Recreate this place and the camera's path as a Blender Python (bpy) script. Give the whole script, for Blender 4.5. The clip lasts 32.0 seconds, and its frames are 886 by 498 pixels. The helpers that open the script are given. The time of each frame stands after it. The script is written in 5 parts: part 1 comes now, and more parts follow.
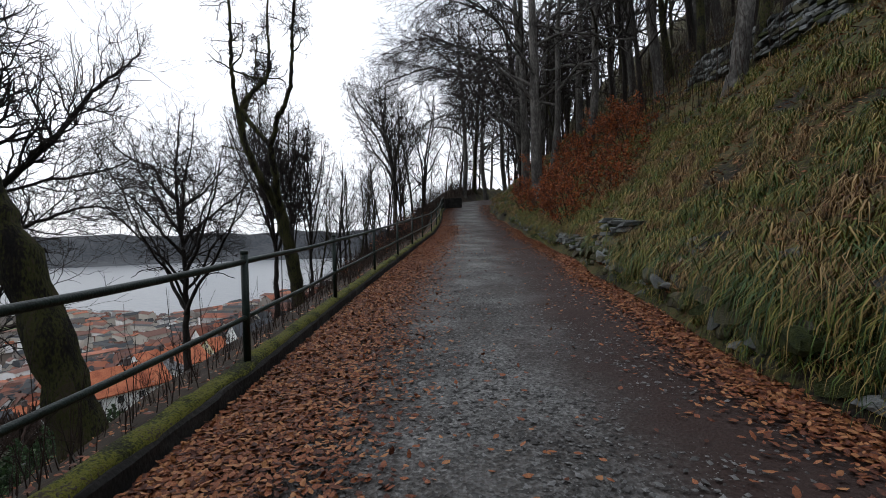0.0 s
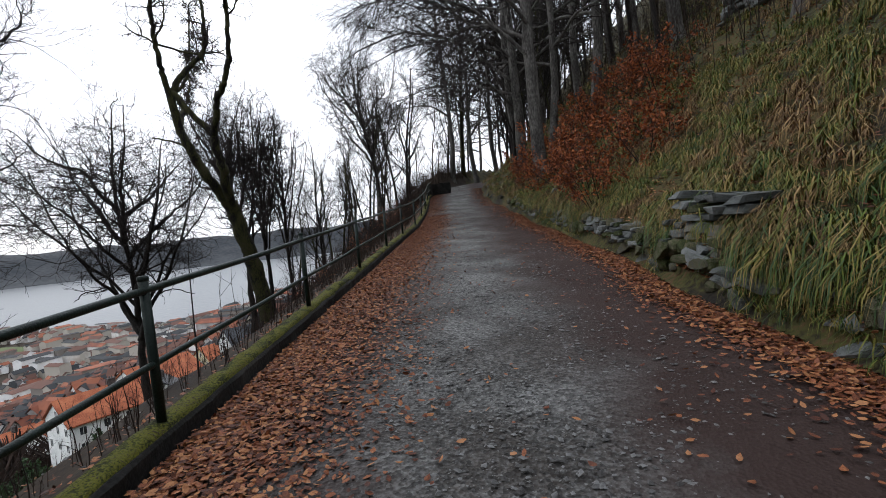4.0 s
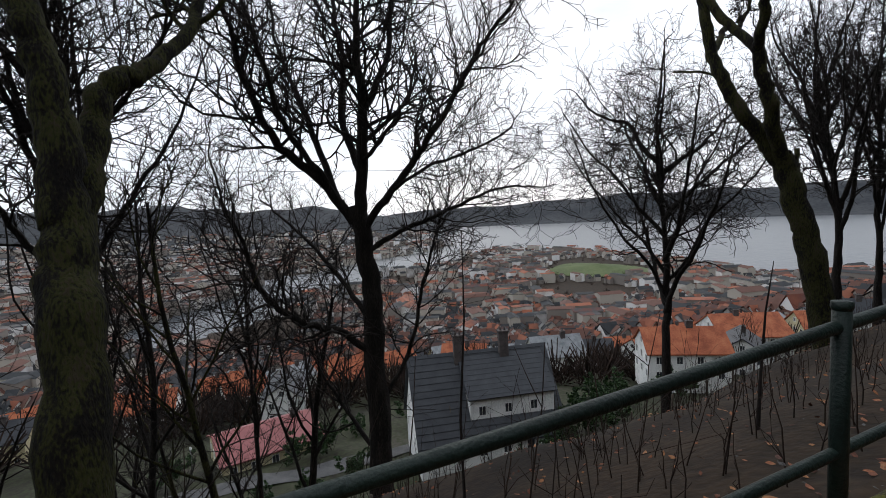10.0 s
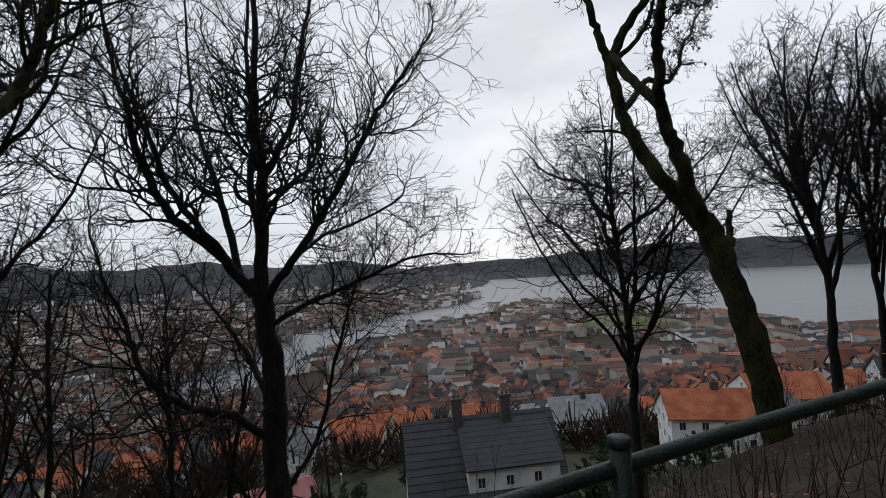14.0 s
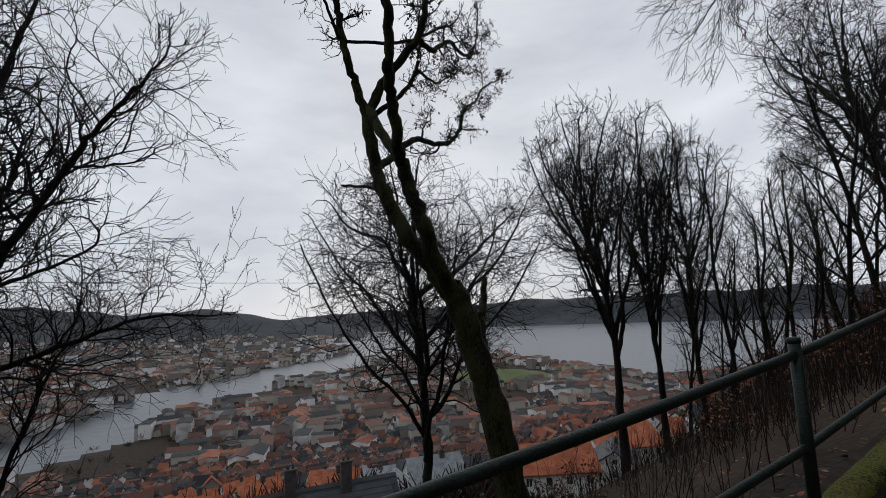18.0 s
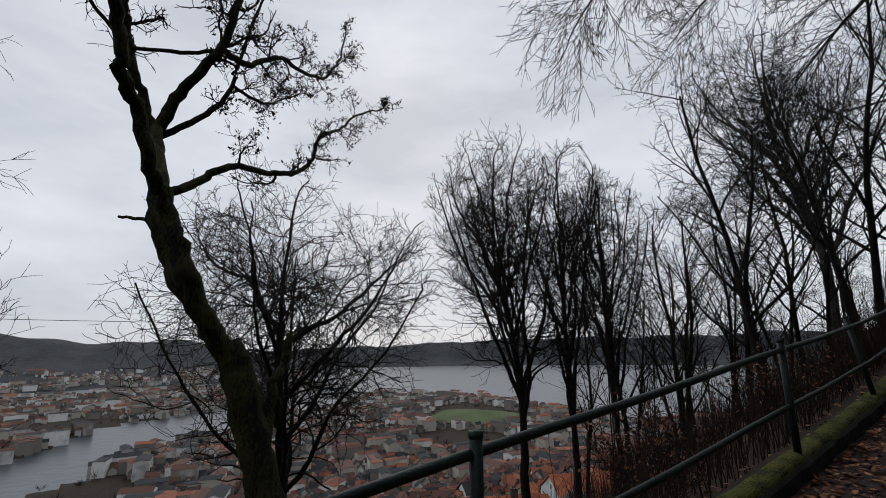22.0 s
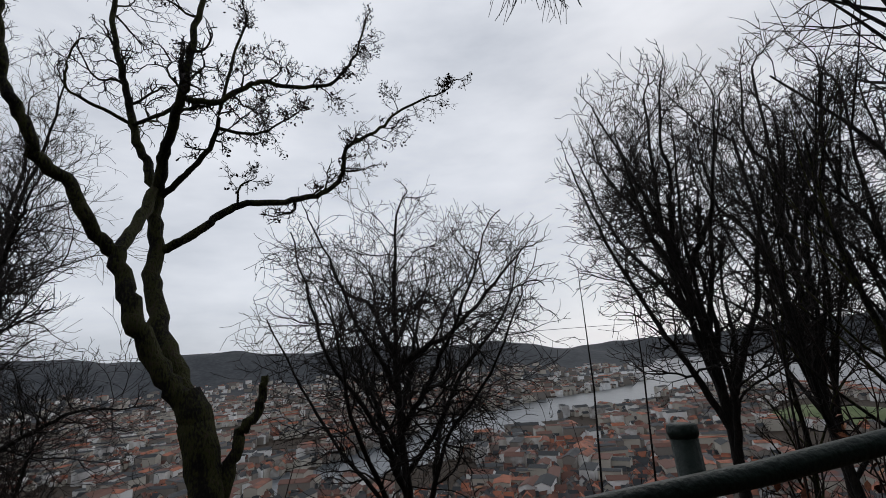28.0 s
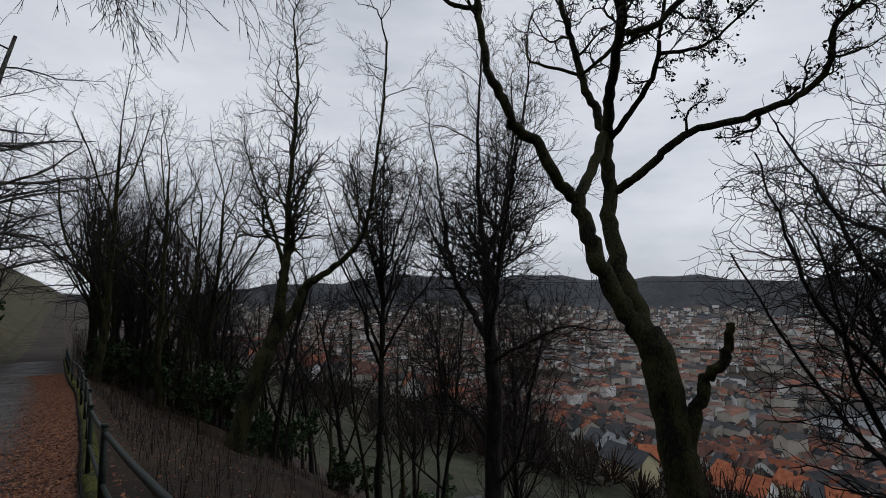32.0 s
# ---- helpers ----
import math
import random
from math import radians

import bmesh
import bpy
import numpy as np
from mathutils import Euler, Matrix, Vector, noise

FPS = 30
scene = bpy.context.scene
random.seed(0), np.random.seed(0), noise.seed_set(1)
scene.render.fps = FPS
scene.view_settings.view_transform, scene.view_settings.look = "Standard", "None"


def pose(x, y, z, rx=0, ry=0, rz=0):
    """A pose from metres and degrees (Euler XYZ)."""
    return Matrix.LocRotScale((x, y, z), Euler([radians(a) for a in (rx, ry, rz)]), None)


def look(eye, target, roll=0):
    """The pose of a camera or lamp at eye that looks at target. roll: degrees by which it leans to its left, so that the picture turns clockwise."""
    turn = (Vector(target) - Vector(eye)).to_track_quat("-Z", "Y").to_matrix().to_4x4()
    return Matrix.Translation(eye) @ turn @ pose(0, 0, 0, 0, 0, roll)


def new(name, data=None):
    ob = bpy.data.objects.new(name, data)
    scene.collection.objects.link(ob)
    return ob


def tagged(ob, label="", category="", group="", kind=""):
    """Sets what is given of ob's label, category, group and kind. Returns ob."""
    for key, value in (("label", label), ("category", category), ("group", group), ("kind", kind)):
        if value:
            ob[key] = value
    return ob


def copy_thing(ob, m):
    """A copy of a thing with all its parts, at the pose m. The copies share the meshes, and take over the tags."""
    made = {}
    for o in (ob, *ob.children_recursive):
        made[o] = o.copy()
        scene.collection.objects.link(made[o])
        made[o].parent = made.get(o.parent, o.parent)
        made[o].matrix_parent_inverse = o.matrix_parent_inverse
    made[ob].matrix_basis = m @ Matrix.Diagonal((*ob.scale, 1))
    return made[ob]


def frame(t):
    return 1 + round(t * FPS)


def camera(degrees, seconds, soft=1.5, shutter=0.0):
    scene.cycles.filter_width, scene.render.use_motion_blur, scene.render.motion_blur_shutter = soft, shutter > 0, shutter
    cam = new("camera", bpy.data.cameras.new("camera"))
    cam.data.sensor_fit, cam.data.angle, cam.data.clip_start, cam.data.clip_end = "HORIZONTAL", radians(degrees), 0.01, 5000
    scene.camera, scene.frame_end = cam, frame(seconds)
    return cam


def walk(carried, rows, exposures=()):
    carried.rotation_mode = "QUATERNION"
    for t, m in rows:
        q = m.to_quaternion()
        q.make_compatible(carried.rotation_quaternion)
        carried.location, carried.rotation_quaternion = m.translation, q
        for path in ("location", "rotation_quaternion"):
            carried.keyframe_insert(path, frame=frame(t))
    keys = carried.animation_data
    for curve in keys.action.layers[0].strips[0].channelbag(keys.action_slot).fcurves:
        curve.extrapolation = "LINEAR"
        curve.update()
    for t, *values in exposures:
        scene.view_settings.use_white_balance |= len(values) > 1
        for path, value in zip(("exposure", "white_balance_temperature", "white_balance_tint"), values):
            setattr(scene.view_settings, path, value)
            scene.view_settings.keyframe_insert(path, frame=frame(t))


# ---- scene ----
cam = camera(86.0, 32.0, soft=0.9)
PATH = [
    (0, (1.511, -0.459, 1.54), (1.401, 1.537, 1.493), -1.2),
    (0.5, (1.517, -0.207, 1.542), (1.406, 1.789, 1.487), -1.45),
    (1.0, (1.529, 0.251, 1.544), (1.344, 2.242, 1.504), -2.7),
    (1.5, (1.542, 0.759, 1.547), (1.302, 2.744, 1.495), -3.2),
    (2, (1.557, 1.343, 1.551), (1.352, 3.329, 1.444), -3.7),
    (2.5, (1.574, 1.992, 1.555), (1.389, 3.98, 1.44), -5.4),
    (4.5, (1.437, 4.833, 1.831), (1.361, 6.829, 1.729), -5.2),
    (5, (1.317, 5.573, 1.816), (1.115, 7.559, 1.705), -4.9),
    (5.5, (1.179, 6.23, 1.881), (0.721, 8.172, 1.755), -6.6),
    (6, (1.08, 6.834, 2.024), (0.338, 8.683, 1.854), -7.4),
    (6.5, (0.996, 7.517, 2.156), (-0.066, 9.203, 1.984), -8.6),
    (7, (0.882, 8.119, 2.19), (-0.489, 9.568, 2.038), -10.3),
    (7.5, (0.692, 8.773, 2.192), (-0.79, 10.105, 2.022), -10.0),
    (8, (0.564, 9.393, 2.246), (-0.95, 10.685, 2.048), -8.7),
    (8.5, (0.548, 9.959, 2.318), (-1.047, 11.149, 2.123), -6.0),
    (9, (0.451, 10.538, 2.375), (-1.238, 11.592, 2.176), -3.9),
    (9.5, (0.433, 11.053, 2.449), (-1.319, 11.997, 2.247), -3.6),
    (10, (0.505, 11.608, 2.537), (-1.347, 12.344, 2.376), -2.7),
    (10.5, (0.477, 12.275, 2.488), (-1.441, 12.813, 2.31), -1.9),
    (11, (0.306, 12.878, 2.595), (-1.641, 13.292, 2.406), -2.4),
    (11.5, (0.414, 13.400, 2.651), (-1.559, 13.687, 2.499), -2.6),
    (12, (0.352, 14.012, 2.685), (-1.628, 14.260, 2.552), -3.0),
    (12.5, (0.289, 14.501, 2.745), (-1.693, 14.750, 2.642), -4.4),
    (13, (0.342, 14.972, 2.832), (-1.647, 15.177, 2.806), -4.6),
    (13.5, (0.528, 15.589, 2.893), (-1.434, 15.974, 2.933), -4.4),
    (14, (0.695, 16.252, 2.946), (-1.200, 16.887, 3.013), -3.4),
    (14.5, (0.783, 16.806, 2.986), (-1.067, 17.552, 3.128), -3.1),
    (15, (0.779, 17.400, 2.985), (-1.030, 18.235, 3.153), -3.3),
    (15.5, (0.78, 17.844, 3.033), (-0.944, 18.846, 3.19), -3.9),
    (17.5, (0.828, 20.305, 3.016), (-0.891, 21.298, 3.267), -2.1),
    (18, (0.884, 20.636, 3.168), (-0.778, 21.718, 3.426), -2.3),
    (19, (1.192, 22.06, 3.376), (-0.308, 23.352, 3.661), -4.1),
    (19.5, (1.31, 22.72, 3.427), (-0.159, 24.043, 3.728), -3.3),
    (20, (1.359, 23.397, 3.492), (-0.013, 24.808, 3.849), -1.9),
    (20.5, (1.511, 24.103, 3.529), (0.106, 25.468, 3.931), -1.5),
    (21, (1.535, 24.736, 3.585), (0.006, 25.965, 3.972), -0.7),
    (21.5, (1.486, 25.277, 3.661), (-0.068, 26.47, 4.063), 0.6),
    (22, (1.525, 25.721, 3.729), (-0.075, 26.849, 4.135), -0.8),
    (22.5, (1.619, 26.259, 3.765), (-0.037, 27.306, 4.164), -0.2),
    (23, (1.706, 26.859, 3.806), (0.083, 27.953, 4.215), -0.0),
    (23.5, (1.661, 27.555, 3.91), (0.019, 28.632, 4.287), -1.1),
    (24, (1.71, 28.271, 3.991), (0.001, 29.241, 4.362), -2.4),
    (24.5, (1.77, 29.066, 4.05), (0.064, 30.055, 4.383), -2.9),
    (26.5, (1.361, 31.873, 4.232), (-0.465, 32.583, 4.638), -3.6),
    (27, (1.213, 32.371, 4.245), (-0.675, 32.877, 4.669), -4.3),
    (27.5, (0.957, 32.848, 4.259), (-0.954, 33.273, 4.669), -5.3),
    (28, (0.595, 33.520, 4.301), (-1.357, 33.554, 4.734), -4.3),
    (28.5, (0.490, 33.307, 4.625), (-1.435, 32.909, 4.994), -4.3),
    (29, (0.211, 33.262, 4.633), (-1.578, 32.444, 4.998), -4.7),
    (29.5, (0.020, 33.253, 4.636), (-1.630, 32.208, 5.063), -4.3),
    (30, (0.015, 33.433, 4.685), (-1.643, 32.386, 5.079), 0.1),
    (30.5, (-0.025, 33.263, 4.637), (-1.683, 32.197, 4.972), 1.8),
    (31, (0.128, 33.442, 4.728), (-1.534, 32.351, 4.945), 2.9),
    (31.5, (0.003, 33.307, 4.636), (-1.539, 32.051, 4.847), 1.7),
    (32, (0.094, 33.420, 4.714), (-1.151, 31.866, 4.898), 0.2),
]
walk(cam, [(t, look(e, q, r)) for t, e, q, r in PATH], exposures=[(0, 0.45), (2.5, 0.45), (4.5, 0.75), (5.2, 0.72), (6, 0.25), (9, 0.15), (11, 0.1), (13, -0.15), (17.5, -0.48), (24, -0.5), (28, -0.45), (30, -0.6), (31, -0.5), (32, -0.5)])

# ---- world, sun, light ----
world = bpy.data.worlds.new("overcast_sky")
scene.world = world
world.use_nodes = True
wt = world.node_tree
wt.nodes.clear()
w_out = wt.nodes.new("ShaderNodeOutputWorld")
w_bg = wt.nodes.new("ShaderNodeBackground")
w_sky = wt.nodes.new("ShaderNodeTexSky")
w_sky.sky_type = "NISHITA"
w_sky.sun_disc = False
w_sky.sun_elevation = radians(28)
w_sky.sun_rotation = radians(300)
w_scale = wt.nodes.new("ShaderNodeVectorMath")
w_scale.operation = "SCALE"
w_scale.inputs["Scale"].default_value = 0.08
w_co = wt.nodes.new("ShaderNodeTexCoord")
w_map = wt.nodes.new("ShaderNodeMapping")
w_map.inputs["Scale"].default_value = (1.0, 1.0, 3.2)
w_noise = wt.nodes.new("ShaderNodeTexNoise")
w_noise.inputs["Scale"].default_value = 1.7
w_noise.inputs["Detail"].default_value = 6
w_noise.inputs["Roughness"].default_value = 0.55
w_ramp = wt.nodes.new("ShaderNodeValToRGB")
w_ramp.color_ramp.elements[0].position = 0.36
w_ramp.color_ramp.elements[0].color = (0.78, 0.83, 0.93, 1)
w_ramp.color_ramp.elements[1].position = 0.66
w_ramp.color_ramp.elements[1].color = (1.18, 1.22, 1.31, 1)
w_mix = wt.nodes.new("ShaderNodeMix")
w_mix.data_type = "RGBA"
w_mix.inputs["Factor"].default_value = 0.9
w_bg.inputs["Strength"].default_value = 1.0
wt.links.new(w_co.outputs["Generated"], w_map.inputs["Vector"])
wt.links.new(w_map.outputs["Vector"], w_noise.inputs["Vector"])
wt.links.new(w_noise.outputs["Fac"], w_ramp.inputs["Fac"])
wt.links.new(w_sky.outputs["Color"], w_scale.inputs[0])
wt.links.new(w_scale.outputs["Vector"], w_mix.inputs["A"])
wt.links.new(w_ramp.outputs["Color"], w_mix.inputs["B"])
wt.links.new(w_mix.outputs["Result"], w_bg.inputs["Color"])
wt.links.new(w_bg.outputs["Background"], w_out.inputs["Surface"])

sun = new("sun", bpy.data.lights.new("sun", "SUN"))
sun.data.energy = 0.5
sun.data.angle = radians(20)
sun.data.color = (1.0, 0.97, 0.92)
sun.matrix_world = look((-30, 20, 25), (0, 10, 0))


# ---- materials ----
def mat(name, colours, scale=4.0, rough=0.9, bump=0.3, fine=12.0, metal=0.0, stretch=(1, 1, 1), island=0.0, per_object=0.0, spec=0.3):
    """Two-scale noise over a ramp of colours, with relief from the fine scale."""
    m = bpy.data.materials.new(name)
    m.use_nodes = True
    t = m.node_tree
    b = t.nodes["Principled BSDF"]
    b.inputs["Roughness"].default_value = rough
    b.inputs["Metallic"].default_value = metal
    b.inputs["Specular IOR Level"].default_value = spec
    co = t.nodes.new("ShaderNodeTexCoord")
    mp = t.nodes.new("ShaderNodeMapping")
    mp.inputs["Scale"].default_value = stretch
    t.links.new(co.outputs["Object"], mp.inputs["Vector"])
    n1 = t.nodes.new("ShaderNodeTexNoise")
    n1.inputs["Scale"].default_value = scale
    n1.inputs["Detail"].default_value = 4
    n2 = t.nodes.new("ShaderNodeTexNoise")
    n2.inputs["Scale"].default_value = scale * fine
    n2.inputs["Detail"].default_value = 3
    for n in (n1, n2):
        t.links.new(mp.outputs["Vector"], n.inputs["Vector"])
    mix = t.nodes.new("ShaderNodeMath")
    mix.operation = "MULTIPLY_ADD"
    mix.inputs[1].default_value = 0.45
    t.links.new(n2.outputs["Fac"], mix.inputs[0])
    half = t.nodes.new("ShaderNodeMath")
    half.operation = "MULTIPLY"
    half.inputs[1].default_value = 0.55
    t.links.new(n1.outputs["Fac"], half.inputs[0])
    t.links.new(half.outputs[0], mix.inputs[2])
    fac = mix.outputs[0]
    for amount, kind in ((island, "ShaderNodeNewGeometry"), (per_object, "ShaderNodeObjectInfo")):
        if amount:
            g = t.nodes.new(kind)
            a = t.nodes.new("ShaderNodeMath")
            a.operation = "MULTIPLY_ADD"
            a.inputs[1].default_value = amount
            t.links.new(g.outputs["Random Per Island" if kind == "ShaderNodeNewGeometry" else "Random"], a.inputs[0])
            s = t.nodes.new("ShaderNodeMath")
            s.operation = "SUBTRACT"
            s.inputs[1].default_value = amount / 2
            t.links.new(a.outputs[0], s.inputs[0])
            t.links.new(fac, a.inputs[2])
            fac = s.outputs[0]
    ramp = t.nodes.new("ShaderNodeValToRGB")
    el = ramp.color_ramp.elements
    k = len(colours)
    lo, hi = (0.38, 0.62) if not (island or per_object) else (0.2, 0.8)
    for i, c in enumerate(colours):
        p = lo + (hi - lo) * i / max(1, k - 1)
        if i < 2:
            el[i].position = p
            el[i].color = (*c, 1)
        else:
            el.new(p).color = (*c, 1)
    t.links.new(fac, ramp.inputs["Fac"])
    t.links.new(ramp.outputs["Color"], b.inputs["Base Color"])
    if bump:
        deep = 0.06 if "bark" in name else 0.02
        bp = t.nodes.new("ShaderNodeBump")
        bp.inputs["Strength"].default_value = bump
        bp.inputs["Distance"].default_value = deep
        t.links.new(n2.outputs["Fac"], bp.inputs["Height"])
        t.links.new(bp.outputs["Normal"], b.inputs["Normal"])
    return m


M_GRAVEL = mat("wet_gravel", [(0.026, 0.022, 0.019), (0.05, 0.047, 0.044), (0.085, 0.085, 0.083), (0.125, 0.124, 0.12)], 0.9, 0.75, 0.9, 40)
gt = M_GRAVEL.node_tree
g_ramp = [n for n in gt.nodes if n.type == "VALTORGB"][0]
g_co = gt.nodes.new("ShaderNodeTexCoord")
g_sep = gt.nodes.new("ShaderNodeSeparateXYZ")
gt.links.new(g_co.outputs["Object"], g_sep.inputs[0])
g_n = gt.nodes.new("ShaderNodeTexNoise")
g_n.inputs["Scale"].default_value = 1.1
g_n.inputs["Detail"].default_value = 5
gt.links.new(g_co.outputs["Object"], g_n.inputs["Vector"])
g_a = gt.nodes.new("ShaderNodeMath")
g_a.operation = "ADD"
g_a.inputs[1].default_value = -1.5
gt.links.new(g_sep.outputs["X"], g_a.inputs[0])
g_b = gt.nodes.new("ShaderNodeMath")
g_b.operation = "ABSOLUTE"
gt.links.new(g_a.outputs[0], g_b.inputs[0])
g_c = gt.nodes.new("ShaderNodeMath")
g_c.operation = "MULTIPLY_ADD"
g_c.inputs[1].default_value = 1.6
gt.links.new(g_n.outputs["Fac"], g_c.inputs[0])
gt.links.new(g_b.outputs[0], g_c.inputs[2])
g_r = gt.nodes.new("ShaderNodeMapRange")
g_r.inputs["From Min"].default_value = 1.25
g_r.inputs["From Max"].default_value = 2.2
gt.links.new(g_c.outputs[0], g_r.inputs["Value"])
g_m = gt.nodes.new("ShaderNodeMix")
g_m.data_type = "RGBA"
g_m.inputs["B"].default_value = (0.027, 0.0135, 0.0105, 1)
gt.links.new(g_r.outputs["Result"], g_m.inputs["Factor"])
g_v = gt.nodes.new("ShaderNodeTexVoronoi")
g_v.inputs["Scale"].default_value = 38
gt.links.new(g_co.outputs["Object"], g_v.inputs["Vector"])
g_vs = gt.nodes.new("ShaderNodeSeparateXYZ")
gt.links.new(g_v.outputs["Color"], g_vs.inputs[0])
g_vr = gt.nodes.new("ShaderNodeMapRange")
g_vr.inputs["To Min"].default_value = 0.45
g_vr.inputs["To Max"].default_value = 1.9
gt.links.new(g_vs.outputs["X"], g_vr.inputs["Value"])
g_vm = gt.nodes.new("ShaderNodeVectorMath")
g_vm.operation = "SCALE"
gt.links.new(g_ramp.outputs["Color"], g_vm.inputs[0])
gt.links.new(g_vr.outputs["Result"], g_vm.inputs["Scale"])
gt.links.new(g_vm.outputs["Vector"], g_m.inputs["A"])
g_bump = [n for n in gt.nodes if n.type == "BUMP"][0]
g_bump.inputs["Distance"].default_value = 0.012
gt.links.new(g_v.outputs["Distance"], g_bump.inputs["Height"])
gt.links.new(g_m.outputs["Result"], gt.nodes["Principled BSDF"].inputs["Base Color"])
M_PEBBLE = mat("pebble", [(0.035, 0.033, 0.032), (0.085, 0.084, 0.083), (0.165, 0.166, 0.165)], 6, 0.6, 0.3, 10, island=0.8)
M_BANK = mat("grassy_bank_soil", [(0.008, 0.006, 0.004), (0.022, 0.018, 0.008), (0.05, 0.05, 0.012), (0.075, 0.042, 0.02)], 0.9, 0.95, 0.9, 14)
M_LEAF = mat("fallen_leaf", [(0.05, 0.014, 0.007), (0.12, 0.036, 0.015), (0.22, 0.07, 0.027), (0.33, 0.15, 0.06)], 30, 0.6, 0.2, 4, island=0.7)
M_RUST = mat("rust_leaf", [(0.08, 0.017, 0.005), (0.19, 0.046, 0.01), (0.3, 0.09, 0.022)], 20, 0.7, 0.2, 4, island=0.7)
M_GRASS = mat("winter_grass", [(0.014, 0.035, 0.004), (0.05, 0.085, 0.008), (0.13, 0.125, 0.018), (0.22, 0.15, 0.05)], 3.0, 0.7, 0.0, 6, island=0.8)
M_STRAW = mat("straw_grass", [(0.05, 0.026, 0.01), (0.13, 0.075, 0.028), (0.27, 0.18, 0.08)], 2.0, 0.8, 0.0, 6, island=0.8)
M_SEDGE = mat("green_sedge", [(0.012, 0.035, 0.006), (0.028, 0.065, 0.01), (0.06, 0.1, 0.018)], 2, 0.55, 0.0, 6, island=0.5)
M_MOSS = mat("kerb_moss", [(0.009, 0.009, 0.004), (0.03, 0.036, 0.005), (0.11, 0.112, 0.012), (0.04, 0.032, 0.02)], 3.4, 0.95, 1.0, 16)
M_KERB = mat("damp_concrete", [(0.0048, 0.0048, 0.004), (0.0112, 0.0104, 0.0096), (0.028, 0.0264, 0.024)], 2.5, 0.85, 0.6, 12)
M_STONE = mat("bank_stone", [(0.025, 0.028, 0.025), (0.075, 0.082, 0.08), (0.17, 0.182, 0.182)], 2.5, 0.8, 0.7, 9, per_object=0.5)
M_STONEM = mat("mossy_stone", [(0.008, 0.013, 0.003), (0.03, 0.04, 0.007), (0.085, 0.08, 0.05), (0.05, 0.052, 0.05)], 4.5, 0.9, 1.0, 7, per_object=0.4)
M_BARK = mat("dark_bark", [(0.0056, 0.0048, 0.004), (0.0128, 0.0104, 0.0088), (0.028, 0.024, 0.02)], 3.5, 0.95, 1.0, 8, stretch=(1, 1, 0.25))
M_BARKM = mat("mossy_bark", [(0.003, 0.0025, 0.002), (0.011, 0.0085, 0.005), (0.034, 0.038, 0.007), (0.042, 0.032, 0.019)], 2.6, 0.95, 1.0, 9, stretch=(1, 1, 0.4))
M_BEECH = mat("beech_bark", [(0.025, 0.023, 0.021), (0.062, 0.058, 0.053), (0.125, 0.12, 0.11)], 2.0, 0.9, 0.5, 8, stretch=(1, 1, 0.4))
M_TWIG = mat("twig_bark", [(0.01, 0.008, 0.007), (0.024, 0.018, 0.016)], 3, 0.95, 0.0, 6)
M_TWIGB = mat("twig_brown", [(0.012, 0.008, 0.006), (0.036, 0.021, 0.015)], 3, 0.95, 0.0, 6, island=0.4)
M_GREEN = mat("green_paint", [(0.003, 0.009, 0.007), (0.005, 0.015, 0.012), (0.012, 0.024, 0.019)], 5, 0.5, 0.3, 14, spec=0.3)
M_EVER = mat("evergreen_leaf", [(0.008, 0.02, 0.007), (0.02, 0.048, 0.013), (0.045, 0.085, 0.025)], 2, 0.6, 0.0, 6, island=0.6)
M_SLATE = mat("slate_roof", [(0.018, 0.02, 0.024), (0.034, 0.038, 0.044), (0.06, 0.065, 0.072)], 0.8, 0.6, 0.3, 12, per_object=0.3)
M_GREYR = mat("grey_roof", [(0.13, 0.145, 0.155), (0.2, 0.215, 0.225), (0.27, 0.28, 0.29)], 0.8, 0.7, 0.3, 12)
M_ORANGE = mat("orange_tile", [(0.19, 0.05, 0.023), (0.31, 0.092, 0.042), (0.4, 0.14, 0.066)], 0.5, 0.8, 0.4, 12)
M_REDROOF = mat("red_sheet_roof", [(0.22, 0.075, 0.075), (0.28, 0.1, 0.1)], 0.5, 0.6, 0.1, 8)
M_WHITE = mat("white_render", [(0.5, 0.51, 0.5), (0.68, 0.69, 0.67), (0.76, 0.76, 0.74)], 0.4, 0.85, 0.2, 12)
M_CREAM = mat("cream_render", [(0.42, 0.37, 0.22), (0.56, 0.5, 0.33)], 0.4, 0.85, 0.2, 12)
M_PANE = mat("window_glass", [(0.02, 0.023, 0.028), (0.05, 0.055, 0.06)], 0.5, 0.1, 0.0, 4, spec=0.5)
M_BRICK = mat("chimney_brick", [(0.05, 0.045, 0.045), (0.1, 0.085, 0.08)], 2, 0.9, 0.5, 10)
M_TOWNR = mat("town_roofs", [(0.03, 0.033, 0.036), (0.06, 0.06, 0.063), (0.13, 0.045, 0.03), (0.25, 0.085, 0.046), (0.26, 0.1, 0.06), (0.11, 0.055, 0.042)], 0.02, 0.85, 0.0, 5, island=1.6)
M_TOWNW = mat("town_walls", [(0.2, 0.18, 0.16), (0.45, 0.44, 0.43), (0.72, 0.72, 0.71), (0.66, 0.65, 0.63), (0.4, 0.37, 0.32)], 0.02, 0.85, 0.0, 5, island=1.6)
M_GROUND = mat("hillside_ground", [(0.0081, 0.005, 0.0031), (0.0236, 0.0149, 0.0081), (0.0422, 0.0267, 0.0155)], 0.35, 0.95, 0.8, 25)
M_GARDEN = mat("garden_ground", [(0.013, 0.0111, 0.0078), (0.0221, 0.0234, 0.0117), (0.0292, 0.0358, 0.0143), (0.0488, 0.0429, 0.0338)], 0.12, 0.95, 0.3, 12)
